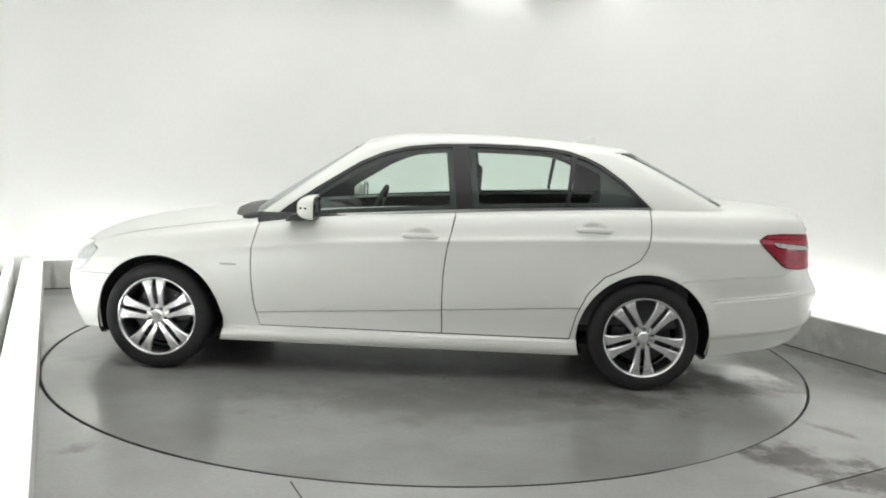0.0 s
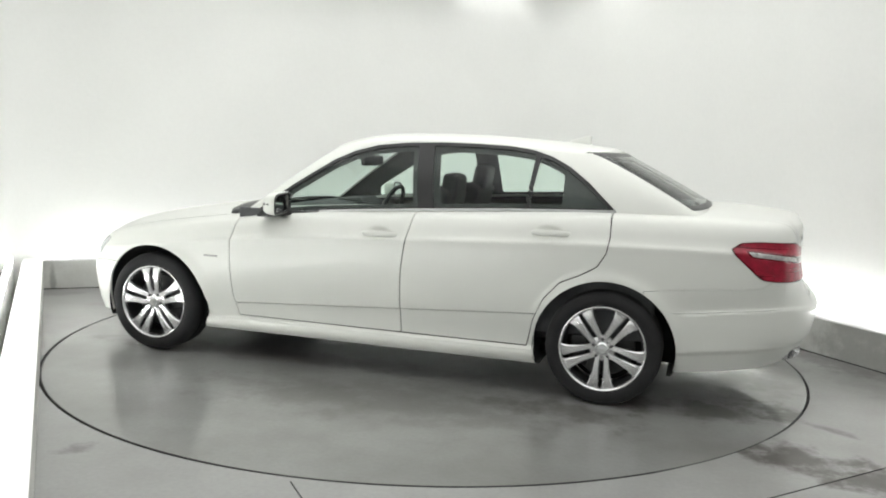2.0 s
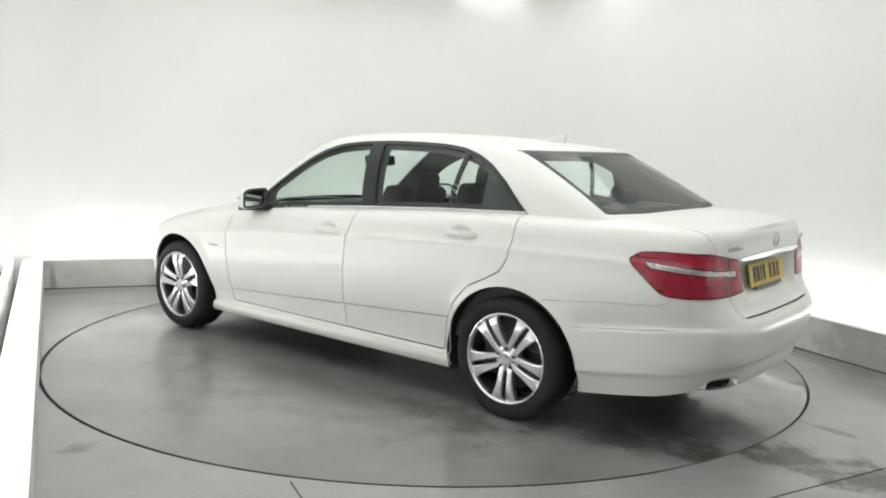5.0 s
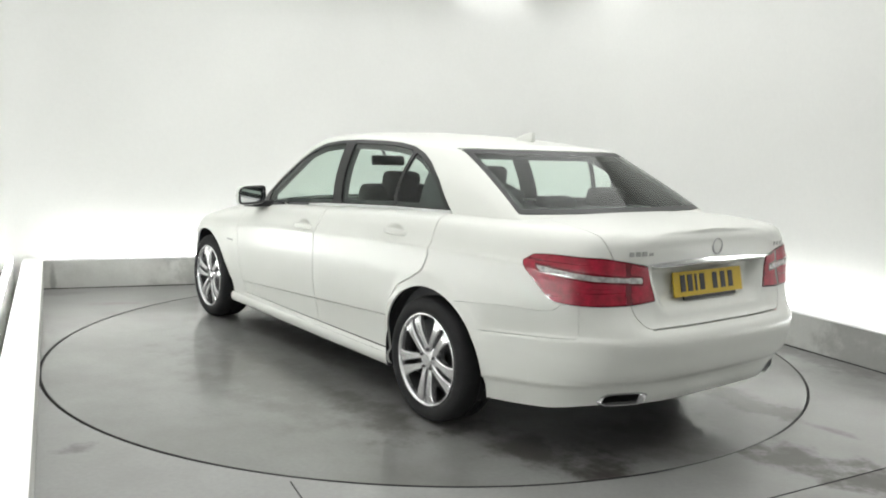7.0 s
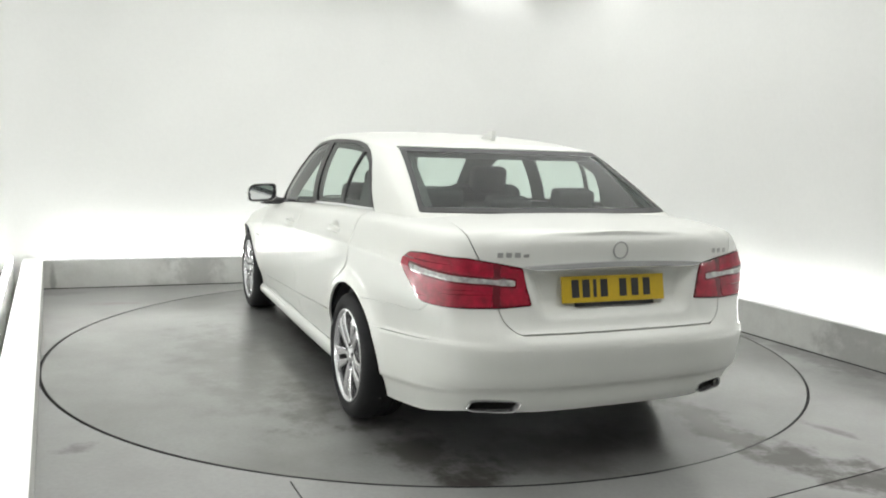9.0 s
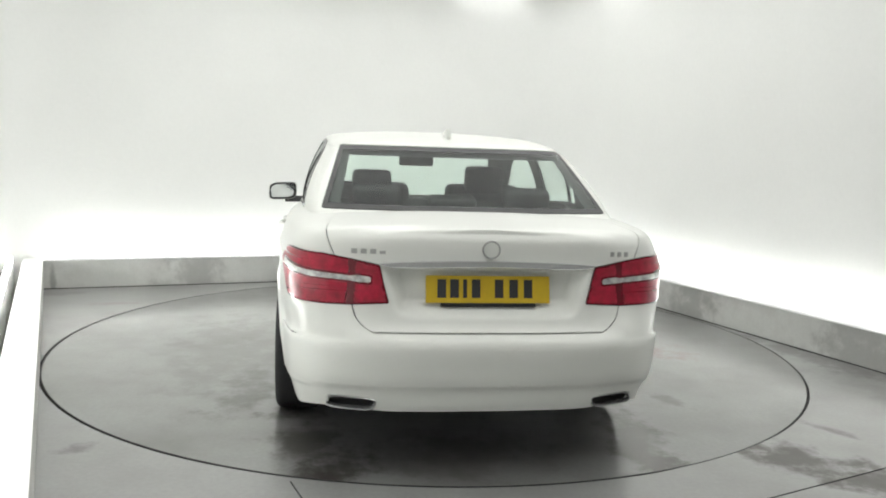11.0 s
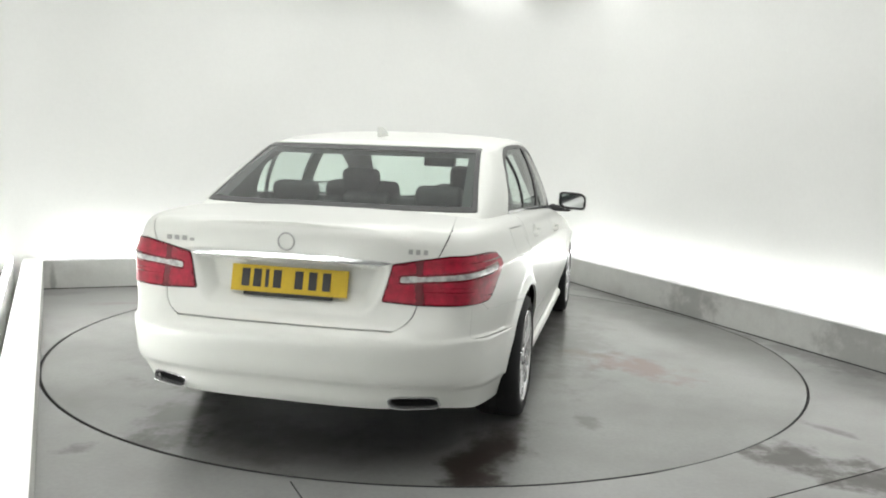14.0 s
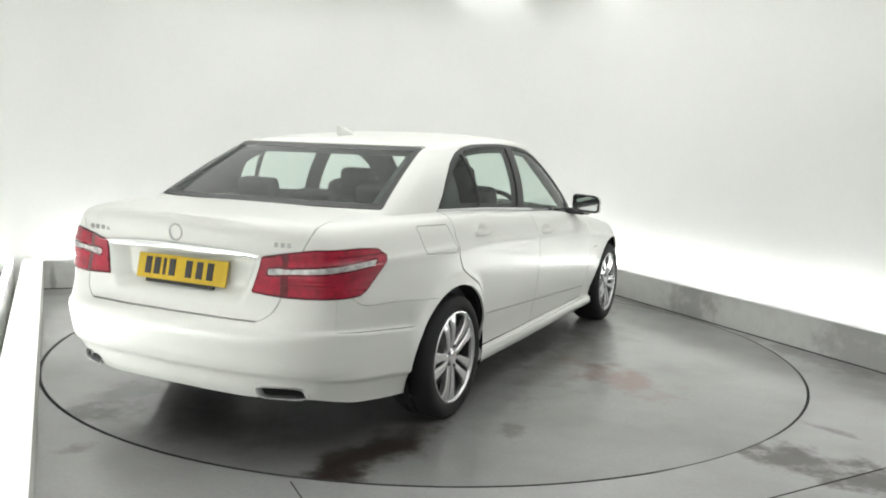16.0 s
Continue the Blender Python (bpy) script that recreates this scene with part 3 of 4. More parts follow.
    # ledge along the side of the rear bumper, and the crease over its undercut skirt
    aft = smooth((-x - 1.78) / 0.10)[:, None] * w
    ledge = np.interp(x, [-2.40, -1.83], [0.600, 0.537])[:, None]
    off = off - 0.014 * smooth((Z - ledge) / 0.012) * smooth((ledge + 0.15 - Z) / 0.13) * aft
    skirt = np.interp(x, [-2.45, -1.80], [0.400, 0.322])[:, None]
    off = off - (0.010 * smooth((skirt - Z) / 0.010) + 0.22 * np.maximum(skirt - Z, 0)) * smooth((-x - 1.60) / 0.06)[:, None] * w
    # tucked-in lower corners of the rear bumper
    off = off - 0.03 * smooth((0.46 - Z) / 0.2) * smooth((-x - 2.15) / 0.25)[:, None] * smooth((C[:, 1] - 0.35) / 0.3)[:, None]
    X = C[:, 0][:, None] + N[:, 0][:, None] * off
    Y = C[:, 1][:, None] + N[:, 1][:, None] * off
    P = np.stack([X, Y, Z], 2)
    # bonnet, boot deck: from the upper edge to the middle
    k = np.linspace(1, 0, nk + 1)[1:]
    edge = P[:, -1]
    crown = np.maximum(spline(edge[:, 0], MID_X, MID_Z) - edge[:, 2], 0.0)
    cap = np.stack([np.broadcast_to(edge[:, 0][:, None], (ns, nk)), edge[:, 1][:, None] * k, edge[:, 2][:, None] + crown[:, None] * (1 - np.abs(k) ** 2.6)], 2)
    P = np.concatenate([P, cap], 1)
    P[0, :, 1] = P[-1, :, 1] = 0
    for _ in range(4):
        Q = P.copy()
        Q[:, nv - 5:nv + 4] = 0.25 * P[:, nv - 6:nv + 3] + 0.5 * P[:, nv - 5:nv + 4] + 0.25 * P[:, nv - 4:nv + 5]
        P = Q
    return sheet_from_grid(P, s, np.r_[2 - v, k])


G_BASE = [(-2.055, 0, 1.032), (-2.035, 0.35, 1.032), (-1.985, 0.635, 1.026), (-1.905, 0.722, 1.02), (-1.62, 0.765, 1.015), (-1.2, 0.785, 1.025), (-0.6, 0.80, 0.995),
          (0, 0.805, 0.955), (0.5, 0.79, 0.92), (0.88, 0.75, 0.875), (0.965, 0.60, 0.90), (1.00, 0.33, 0.935), (1.01, 0, 0.95)]
G_ROOF = [(-1.355, 0, 1.402), (-1.350, 0.30, 1.398), (-1.325, 0.53, 1.385), (-1.25, 0.605, 1.375), (-1.10, 0.628, 1.388), (-0.9, 0.640, 1.408), (-0.5, 0.648, 1.430),
          (-0.15, 0.648, 1.427), (0.08, 0.635, 1.405), (0.25, 0.595, 1.370), (0.268, 0.50, 1.378), (0.278, 0.28, 1.400), (0.28, 0, 1.410)]


def greenhouse():
    n, nv, nk = 260, 40, 20
    u = np.linspace(0, len(G_BASE) - 1, n)

    def even(pts):
        p = np.asarray(pts, float)
        e = np.vstack([p[1] * (1, -1, 1), p, p[-2] * (1, -1, 1)])
        i = np.minimum(u.astype(int), len(p) - 2)
        t = (u - i)[:, None]
        a, b, c, d = e[i], e[i + 1], e[i + 2], e[i + 3]
        return 0.5 * (2 * b + (c - a) * t + (2 * a - 5 * b + 4 * c - d) * t * t + (3 * b - a - 3 * c + d) * t ** 3)
    B, R = even(G_BASE), even(G_ROOF)
    T = np.gradient(B, axis=0)
    N = np.stack([-T[:, 1], T[:, 0]], 1)
    N /= np.linalg.norm(N, axis=1)[:, None]
    v = np.linspace(0, 1, nv)[None, :, None]
    P = B[:, None] * (1 - v) + R[:, None] * v
    bulge = (0.036 * N[:, 1] ** 2 + 0.010 * N[:, 0] ** 2)[:, None] * 4 * (v * (1 - v))[..., 0]
    P[..., 0] += N[:, 0][:, None] * bulge
    P[..., 1] += N[:, 1][:, None] * bulge
    k = np.linspace(1, 0, nk + 1)[1:]
    top = spline(R[:, 0], [-1.355, -1.1, -0.4, 0.0, 0.28], [1.402, 1.428, 1.462, 1.455, 1.410])
    crown = np.maximum(top - R[:, 2], 0)
    cap = np.stack([np.broadcast_to(R[:, 0][:, None], (n, nk)), R[:, 1][:, None] * k, R[:, 2][:, None] + crown[:, None] * (1 - np.abs(k) ** 2.4)], 2)
    P = np.concatenate([P, cap], 1)
    P[0, :, 1] = P[-1, :, 1] = 0
    for _ in range(5):
        Q = P.copy()
        Q[:, nv - 5:nv + 4] = 0.25 * P[:, nv - 6:nv + 3] + 0.5 * P[:, nv - 5:nv + 4] + 0.25 * P[:, nv - 4:nv + 5]
        P = Q
    return sheet_from_grid(P, u, np.r_[2 - v.ravel(), k])


DLO = [(0.80, 0.905), (0.70, 0.988), (0.513, 1.117), (0.263, 1.275), (0.13, 1.334), (-0.02, 1.374), (-0.2, 1.393), (-0.434, 1.402), (-0.65, 1.401), (-0.83, 1.394), (-0.97, 1.376), (-1.08, 1.342),
       (-1.18, 1.293), (-1.30, 1.207), (-1.465, 1.052), (-0.9, 1.033), (-0.27, 0.998), (0.35, 0.955)]
FRONT_DOOR = [(0.835, 1.2), (0.838, 0.89), (0.868, 0.75), (0.872, 0.62), (0.857, 0.42), (0.826, 0.285), (-0.262, 0.285), (-0.258, 0.5), (-0.262, 0.66), (-0.28, 0.80), (-0.318, 0.97), (-0.34, 1.2)]
REAR_DOOR = [(-0.262, 0.285), (-0.258, 0.5), (-0.262, 0.66), (-0.28, 0.80), (-0.318, 0.97), (-0.34, 1.2), (-1.5, 1.2), (-1.442, 1.04), (-1.445, 0.93), (-1.43, 0.84),
             (-1.385, 0.765), (-1.30, 0.715), (-1.19, 0.665), (-1.10, 0.565), (-1.045, 0.44), (-1.012, 0.285)]
TAIL_LAMP = [(0.425, 0.748), (0.452, 0.83), (0.472, 0.902), (0.60, 0.922), (0.76, 0.942), (1.00, 0.946), (1.10, 0.938), (1.15, 0.905), (1.135, 0.878), (1.005, 0.762), (0.97, 0.746), (0.90, 0.741), (0.60, 0.741)]
TAIL_STRIP = [(0.512, 0.828), (0.512, 0.852), (0.580, 0.858), (0.60, 0.854), (0.80, 0.870), (1.07, 0.893), (1.045, 0.872), (0.80, 0.848), (0.60, 0.835), (0.58, 0.832)]
FUEL_FLAP = [(-1.767, 0.996), (-1.514, 0.987), (-1.465, 0.871), (-1.742, 0.888)]
HEAD_LAMP = [(1.83, 0.70), (1.92, 0.735), (2.05, 0.71), (2.20, 0.66), (2.2, 0.56), (2.05, 0.545), (1.95, 0.57), (1.88, 0.63)]


def build_wheel(car, x, side, turn, template=None):
    m = Matrix.Translation((x, side * 0.872, HUB_Z)) @ (Matrix.Rotation(math.pi, 4, "Z") if side < 0 else Matrix.Identity(4))
    m = m @ Matrix.Rotation(radians(turn), 4, "Y")
    if template:
        return copy_thing(template, m)
    R = HUB_Z
    rim_prof = [(0.2195, -0.012), (0.2205, 0.010), (0.2240, 0.020), (0.2300, 0.0245), (0.2355, 0.0235), (0.2385, 0.018), (0.237, 0.010), (0.230, 0.0), (0.230, -0.012)]
    rim = part("wheel", lathe(rim_prof, 72, close=True), ALLOY, car, "silver alloy wheel with five twin spokes", smooth=40)
    rim.matrix_basis = m
    tyre_prof = [(0.232, 0.006), (0.243, 0.021), (0.262, 0.029), (0.280, 0.028), (0.297, 0.022), (0.308, 0.012), (R - 0.004, -0.002), (R, -0.022), (R, -0.055),
                 (R, -0.075), (R - 0.007, -0.077), (R - 0.007, -0.085), (R, -0.087), (R, -0.125), (R - 0.007, -0.127), (R - 0.007, -0.135), (R, -0.137), (R - 0.002, -0.175), (0.298, -0.205), (0.27, -0.215), (0.24, -0.20)]
    part("tyre", lathe(tyre_prof, 96, close=True), RUBBER, rim, "black rubber tyre", smooth=35)
    # rim barrel and brake disc carry the shade behind the spokes in their colour
    part("rim_barrel", lathe([(0.240, -0.20), (0.232, -0.17), (0.206, -0.11), (0.208, -0.03), (0.2200, -0.006), (0.230, -0.006), (0.214, -0.03), (0.212, -0.11), (0.243, -0.18)], 60, close=True), BARREL, rim, "inner rim darkened for the shade behind the spokes", smooth=40)
    part("brake_disc", lathe([(0.06, -0.075), (0.165, -0.075), (0.168, -0.08), (0.168, -0.10), (0.06, -0.10)], 48, close=True), DISC, rim, "grey steel brake disc", smooth=35)
    part("brake_caliper", block(0.10, 0.07, 0.17, pose(-0.135, -0.085, 0.03), 0.02, 3), BLACK, rim)
    # black plate added across the barrel to keep its depth dark
    part("barrel_back", lathe([(0.001, -0.13), (0.206, -0.13), (0.206, -0.138), (0.001, -0.138)], 40), GAP, rim)
    spoke = None
    for i in range(5):
        for s in (-1, 1):
            if spoke is None:
                bm = bmesh.new()
                # a spoke from the hub outwards along z, set off to one side, thicker at the rim
                secs = []
                for r, off, w, yf, d in ((0.030, 0.021, 0.015, 0.004, 0.05), (0.070, 0.0255, 0.0145, 0.010, 0.045), (0.12, 0.0295, 0.0175, 0.018, 0.04), (0.165, 0.0345, 0.0225, 0.021, 0.035), (0.195, 0.0400, 0.0285, 0.020, 0.03), (0.214, 0.0460, 0.0360, 0.015, 0.026), (0.224, 0.049, 0.0400, 0.010, 0.02)):
                    secs.append([bm.verts.new((off - w, yf - d, r)), bm.verts.new((off - w, yf - 0.006, r)), bm.verts.new((off - w * 0.72, yf, r)),
                                 bm.verts.new((off + w * 0.72, yf, r)), bm.verts.new((off + w, yf - 0.006, r)), bm.verts.new((off + w, yf - d, r))])
                for a, b in zip(secs, secs[1:]):
                    for j in range(6):
                        bm.faces.new((a[j], a[(j + 1) % 6], b[(j + 1) % 6], b[j]))
                bm.faces.new(secs[0][::-1])
                bm.faces.new(secs[-1])
                spoke = part("spoke", bm, ALLOY, rim, smooth=30)
                bm = bmesh.new()
                bm.from_mesh(spoke.data)
                bmesh.ops.transform(bm, matrix=Matrix.Diagonal((-1, 1, 1, 1)), verts=bm.verts)
                other = part("spoke", bm, ALLOY, rim, smooth=30)
                base = {1: spoke, -1: other}
            elif i > 0:
                o = new("spoke", base[s].data)
                o.parent = rim
                o.matrix_basis = Matrix.Rotation(2 * math.pi * i / 5, 4, "Y")
    part("hub_ring", lathe([(0.001, 0.009), (0.040, 0.009), (0.046, 0.0), (0.070, -0.006), (0.074, -0.02), (0.074, -0.05), (0.001, -0.05)], 40), ALLOY, rim, smooth=35)
    part("centre_cap", lathe([(0.001, 0.016), (0.028, 0.015), (0.034, 0.009), (0.034, 0.004)], 32), CHROME, rim, "round silver centre cap", smooth=40)
    for i in range(5):
        a = 2 * math.pi * (i + 0.5) / 5
        part("wheel_bolt", lathe([(0.001, 0.013), (0.007, 0.013), (0.0085, 0.009), (0.0085, 0.0)], 10, Matrix.Translation((0.052 * math.sin(a), 0, 0.052 * math.cos(a)))), DISC, rim)
    return rim


def build_car():
    car = new("car", None)
    tagged(car, "white four-door saloon car with silver alloy wheels and tinted glass", "car")
    X = lambda q: q.v[:, 0]
    Y = lambda q: q.v[:, 1]
    Z = lambda q: q.v[:, 2]
    S = lambda q: q.v[:, 6]
    K = lambda q: q.v[:, 7]
    L = lower_body()
    base = np.asarray(G_BASE)[:, :2]
    cabin_outline = np.vstack([base, (base * (1, -1))[::-1][1:-1]])
    for ax in (-AXLE, AXLE):
        L = L.keep(ARCH_R - np.hypot(X(L) - ax, Z(L) - ARCH_Z))
    tips = lambda q: np.where(X(q) < -2.2, ((np.abs(Y(q) - 0.556) / 0.099) ** 5 + (np.abs(Z(q) - 0.330) / 0.030) ** 4) ** 0.25 * 0.05 - 0.05, 0.5)
    WHOLE = L
    L = L.keep(-tips(L))
    # black shell that shows in the joints and stands in for their shade
    inside = lambda q: np.maximum(sdf(cabin_outline, X(q), Y(q)) + 0.16, K(q) - 0.99)
    liner = L.keep(-inside(L))
    liner.both().pushed(-0.022).put("joint_shade_shell", GAP, car, "black shell behind the panel joints, for their shade", 0)
    L = L.keep(-inside(L))

    lamp = lambda q: np.where(X(q) < -1.5, sdf(TAIL_LAMP, S(q), Z(q)), 1.0)
    tail, L = L.split(lamp, 0.0015)
    lid_side = lambda q: spline(Z(q), [0.62, 0.66, 0.70, 0.76, 0.88, 0.95, 1.02, 1.10], [0.44, 0.515, 0.548, 0.565, 0.60, 0.64, 0.665, 0.67])

    def lid_f(q):
        a = np.abs(Y(q)) - np.where(X(q) < -2.3, lid_side(q), np.interp(X(q), [-2.3, -1.95], [0.665, 0.61]))
        return np.maximum.reduce([a, 0.638 - Z(q), X(q) + 1.93 - 0.1 * (np.abs(Y(q)) / 0.6) ** 3])
    joint = lambda q: np.interp(X(q), [-2.3, -2.2], [0.0026, 0.0007])
    lid, L = L.keep(lid_f(L) + joint(L)), L.keep(joint(L) - lid_f(L))
    bumper_f = lambda q: np.maximum(X(q) + AXLE + 0.2, Z(q) - spline(S(q), [0.0, 0.90, 0.94, 0.98, 1.04, 1.2, 1.6, 1.8], [0.76, 0.756, 0.735, 0.708, 0.697, 0.688, 0.652, 0.645]))
    rear_bumper, L = L.split(bumper_f, 0.0010)
    fbump_f = lambda q: np.maximum(AXLE + 0.2 - X(q), Z(q) - spline(X(q), [1.8, 2.0, 2.2], [0.56, 0.545, 0.53]))
    front_bumper, L = L.split(fbump_f, 0.002)
    head, L = L.split(lambda q: np.where(Y(q) > 0.35, sdf(HEAD_LAMP, X(q), Z(q)), 0.5), 0.002)
    hood_edge = np.asarray([(0.80, 0.765), (0.91, 0.74), (1.04, 0.60), (1.10, 0.34), (1.12, 0)])

    def hood_f(q):
        lim = np.interp(np.abs(Y(q)), hood_edge[::-1, 1], hood_edge[::-1, 0])
        return np.maximum(lim - X(q), np.maximum(K(q) - 1.0, np.abs(Y(q)) - 0.735)) * 0.8
    hood, L = L.split(hood_f, 0.003)
    cowl, L = L.split(lambda q: np.maximum.reduce([K(q) - 0.99, 0.70 - X(q), np.abs(Y(q)) - 0.74]), 0.001)
    doors = {}
    for name, poly in (("front_door", FRONT_DOOR), ("rear_door", REAR_DOOR)):
        doors[name], L = L.split(lambda q: np.where(Y(q) > 0.5, sdf(poly, X(q), Z(q)), 0.5), 0.0032)
    fender, rest = L.split(lambda q: np.maximum(0.3 - X(q), 0.262 - Z(q)), 0.0008)
    quarter, sill = rest.split(lambda q: np.minimum(X(q) + 1.2, np.maximum(0.262 - Z(q), X(q) - 0.3)), 0.0008)

    lid.both().put("boot_lid", PAINT, car, "white boot lid with plate recess")
    def ledge_f(q):
        return np.maximum(np.interp(X(q), [-2.40, -1.83], [0.606, 0.543]) - Z(q), -2.34 - X(q))
    line = lambda q: np.interp(X(q), [-2.36, -2.26, -1.84, -1.78], [0.0001, 0.0016, 0.0016, 0.0003])
    shoulder, rear_bumper = rear_bumper.keep(ledge_f(rear_bumper) + line(rear_bumper)), rear_bumper.keep(line(rear_bumper) - ledge_f(rear_bumper))
    bump = rear_bumper.both().put("rear_bumper", PAINT, car, "white rear bumper")
    shoulder.put("bumper_shoulder", PAINT, bump)
    shoulder.mirrored().put("bumper_shoulder", PAINT, bump)
    fog, front_bumper = front_bumper.split(lambda q: np.where(X(q) > 1.85, np.hypot((Y(q) - 0.60) / 0.055, (Z(q) - 0.285) / 0.03) - 1, 1.0) * 0.03, 0.001)
    nose_part = front_bumper.both().put("front_bumper", PAINT, car, "white front bumper")
    fog.pushed(-0.008).put("fog_lamp", BLACK, nose_part, "small dark fog lamp")
    fog.mirrored().pushed(-0.008).put("fog_lamp", BLACK, nose_part, "small dark fog lamp")
    hood.both().put("bonnet", PAINT, car, "white bonnet")
    cowl.both().put("cowl", BLACK, car, "black plastic cowl below the windscreen", 0.004)
    rub = lambda q: Z(q) - (0.413 - 0.058 * (X(q) - 0.02))
    for mirror in (False, True):
        side = (lambda q: q.mirrored()) if mirror else (lambda q: q)
        sg = -1 if mirror else 1
        side(fender).put("front_wing", PAINT, car)
        q = quarter
        if mirror:
            flap_f = lambda w: np.where(Y(w) > 0.4, sdf(FUEL_FLAP, X(w), Z(w)) - 0.012, 0.5)
            flap, q = q.split(flap_f, 0.002)
            side(flap).put("fuel_flap", PAINT, car, "white square fuel filler flap")
        side(q).put("rear_quarter", PAINT, car)
        side(sill).put("sill", PAINT, car)
        side(head).put("headlamp", HEADLAMP, car, "clear headlamp")
        for name, sh in doors.items():
            lower, upper = sh.split(rub, 0.0028)
            d = side(upper).put(name, PAINT, car)
            side(lower).put("lower_trim", PAINT, d)
            hx, hz = HANDLES[0 if name == "front_door" else 1]
            yb = 0.888 if name == "front_door" else 0.872
            handle(d, hx, hz, sg * yb, sg)
        # tail lamp: lens on the body and on the lid, clear strip, darker bands
        core, rest_l = tail.split(lambda w: sdf(TAIL_STRIP, S(w), Z(w)), 0.0)
        inner_f = lambda w: S(w) - 0.612 + 0.12 * (Z(w) - 0.84)
        zc = lambda w: 0.842 + 0.02 * (S(w) - 0.6)
        bands = lambda w: np.minimum.reduce([np.maximum(np.abs(S(w) - 0.600) - 0.016, np.abs(Z(w) - 0.85) - 0.2), np.abs(Z(w) - 0.797) - 0.003,
                                             np.abs(Z(w) - zc(w) - 0.062) - 0.0032, -sdf(TAIL_LAMP, S(w), Z(w)) - 0.006, np.abs(sdf(TAIL_STRIP, S(w), Z(w))) - 0.008, np.abs(Z(w) - 0.772) - 0.002, np.abs(Z(w) - 0.815) - 0.0025])
        dark, bright = rest_l.split(bands, 0.0)
        lens = side(bright.keep(-inner_f(bright) + 0.002)).pushed(0.006).put("tail_lamp", RED, car, "red tail lamp with clear strip", 0.02)
        side(bright.keep(inner_f(bright) + 0.002)).pushed(0.006).put("lid_lens", RED, lens, "red lamp lens on the boot lid", 0.02)
        side(dark).pushed(0.005).put("dark_band", DARKRED, lens, "dark red lamp band", 0.01)
        side(core).pushed(0.0065).put("clear_strip", CLEAR, lens, "clear white lamp strip", 0.01)
    # chrome strip over the plate
    strip = lid.keep(np.maximum(np.abs(Z(lid) - 0.905 - 0.01 * np.cos(np.minimum(np.abs(Y(lid)) / 0.43, 1) * 1.57)) - 0.0105 * np.sqrt(np.maximum(1 - (np.abs(Y(lid)) / 0.46) ** 4, 0.02)), np.abs(Y(lid)) - 0.455))
    strip = strip.keep(X(strip) + 2.2)
    strip.both().pushed(0.012).put("chrome_strip", CHROME, car, "chrome strip across the boot lid", 0.02)

    # greenhouse
    G = greenhouse()
    G_liner = G
    dlo = lambda q: np.where(np.abs(Y(q)) > 0.5, sdf(DLO, X(q), Z(q)), 0.5)
    trim, G = G.split(dlo, 0.001)
    rw = lambda q: np.maximum.reduce([np.abs(Y(q)) - (0.592 + (1.372 - Z(q)) * 0.325), Z(q) - 1.374, 1.082 - Z(q), X(q) + 1.2])
    rear_glass, G = G.split(rw, 0.002)
    ws_top = lambda q: 1.362 + 0.03 * (1 - (Y(q) / 0.6) ** 2)
    ws = lambda q: np.maximum.reduce([np.abs(Y(q)) - (0.545 + (1.36 - Z(q)) * 0.30), Z(q) - ws_top(q), 0.28 - X(q)])
    windscreen, G = G.split(ws, 0.002)
    roof, pillars = G.split(lambda q: K(q) - 1.06, 0.0008)
    roof.both().put("roof", PAINT, car, "white roof panel")
    # dark trim inside the cabin, with its own smaller openings at the windows
    inner = G_liner
    for opening in (lambda q: np.maximum.reduce([dlo(q) + 0.042, 0.085 - np.abs(X(q) + 0.352 - 0.12 * (Z(q) - 1.2)), X(q) - 0.53, -1.16 - X(q)]),
                    lambda q: np.maximum.reduce([np.abs(Y(q)) - (0.545 + (1.372 - Z(q)) * 0.24), Z(q) - 1.345, 1.07 - Z(q), X(q) + 1.2]),
                    lambda q: np.maximum.reduce([np.abs(Y(q)) - (0.535 + (1.36 - Z(q)) * 0.29), Z(q) - ws_top(q) + 0.012, 0.28 - X(q)])):
        inner = inner.keep(-opening(inner))
    inner = inner.keep(-np.maximum(0.17 - X(inner), np.abs(Y(inner)) - 0.50))
    liner = inner.both().pushed(-0.026)
    liner.put("headlining", HEADLINER, car, "dark grey cloth headlining and pillar trim", 0)
    for mirror in (False, True):
        side = (lambda q: q.mirrored()) if mirror else (lambda q: q)
        a_pillar, c_pillar = pillars.split(lambda q: -0.2 - X(q), 0.0)
        side(a_pillar).put("front_pillar", PAINT, car)
        side(c_pillar).put("rear_pillar", PAINT, car)
        glass_f = lambda q: np.maximum.reduce([sdf(DLO, X(q), Z(q)) + 0.020, -(np.abs(X(q) + 0.352 - 0.12 * (Z(q) - 1.2)) - 0.048), -(np.abs(X(q) + 0.985 - 0.12 * (1.2 - Z(q))) - 0.014), X(q) - 0.60])
        glass, frame_sheet = trim.split(glass_f, 0.0)
        fr = side(frame_sheet).pushed(0.002).put("window_frame", BLACK, car, "black window surround", 0.015)
        for nm, lo, hi in (("front_window", -0.352, 2.0), ("rear_window", -0.985, -0.352), ("quarter_window", -3.0, -0.985)):
            pane = glass.keep(np.maximum(lo - X(glass), X(glass) - hi))
            pane = side(pane).pushed(-0.003).put(nm, GLASS, fr, "tinted window glass", 0)
            pane.visible_shadow = False
        # bright strip along the foot of the windows
        foot = frame_sheet.keep(np.where(X(frame_sheet) > 0.62, 1.0, np.abs(Z(frame_sheet) - np.interp(-X(frame_sheet), [-0.8, -0.35, 0.27, 0.9, 1.445], [0.905, 0.955, 0.998, 1.033, 1.052]) - 0.007) - 0.0075))
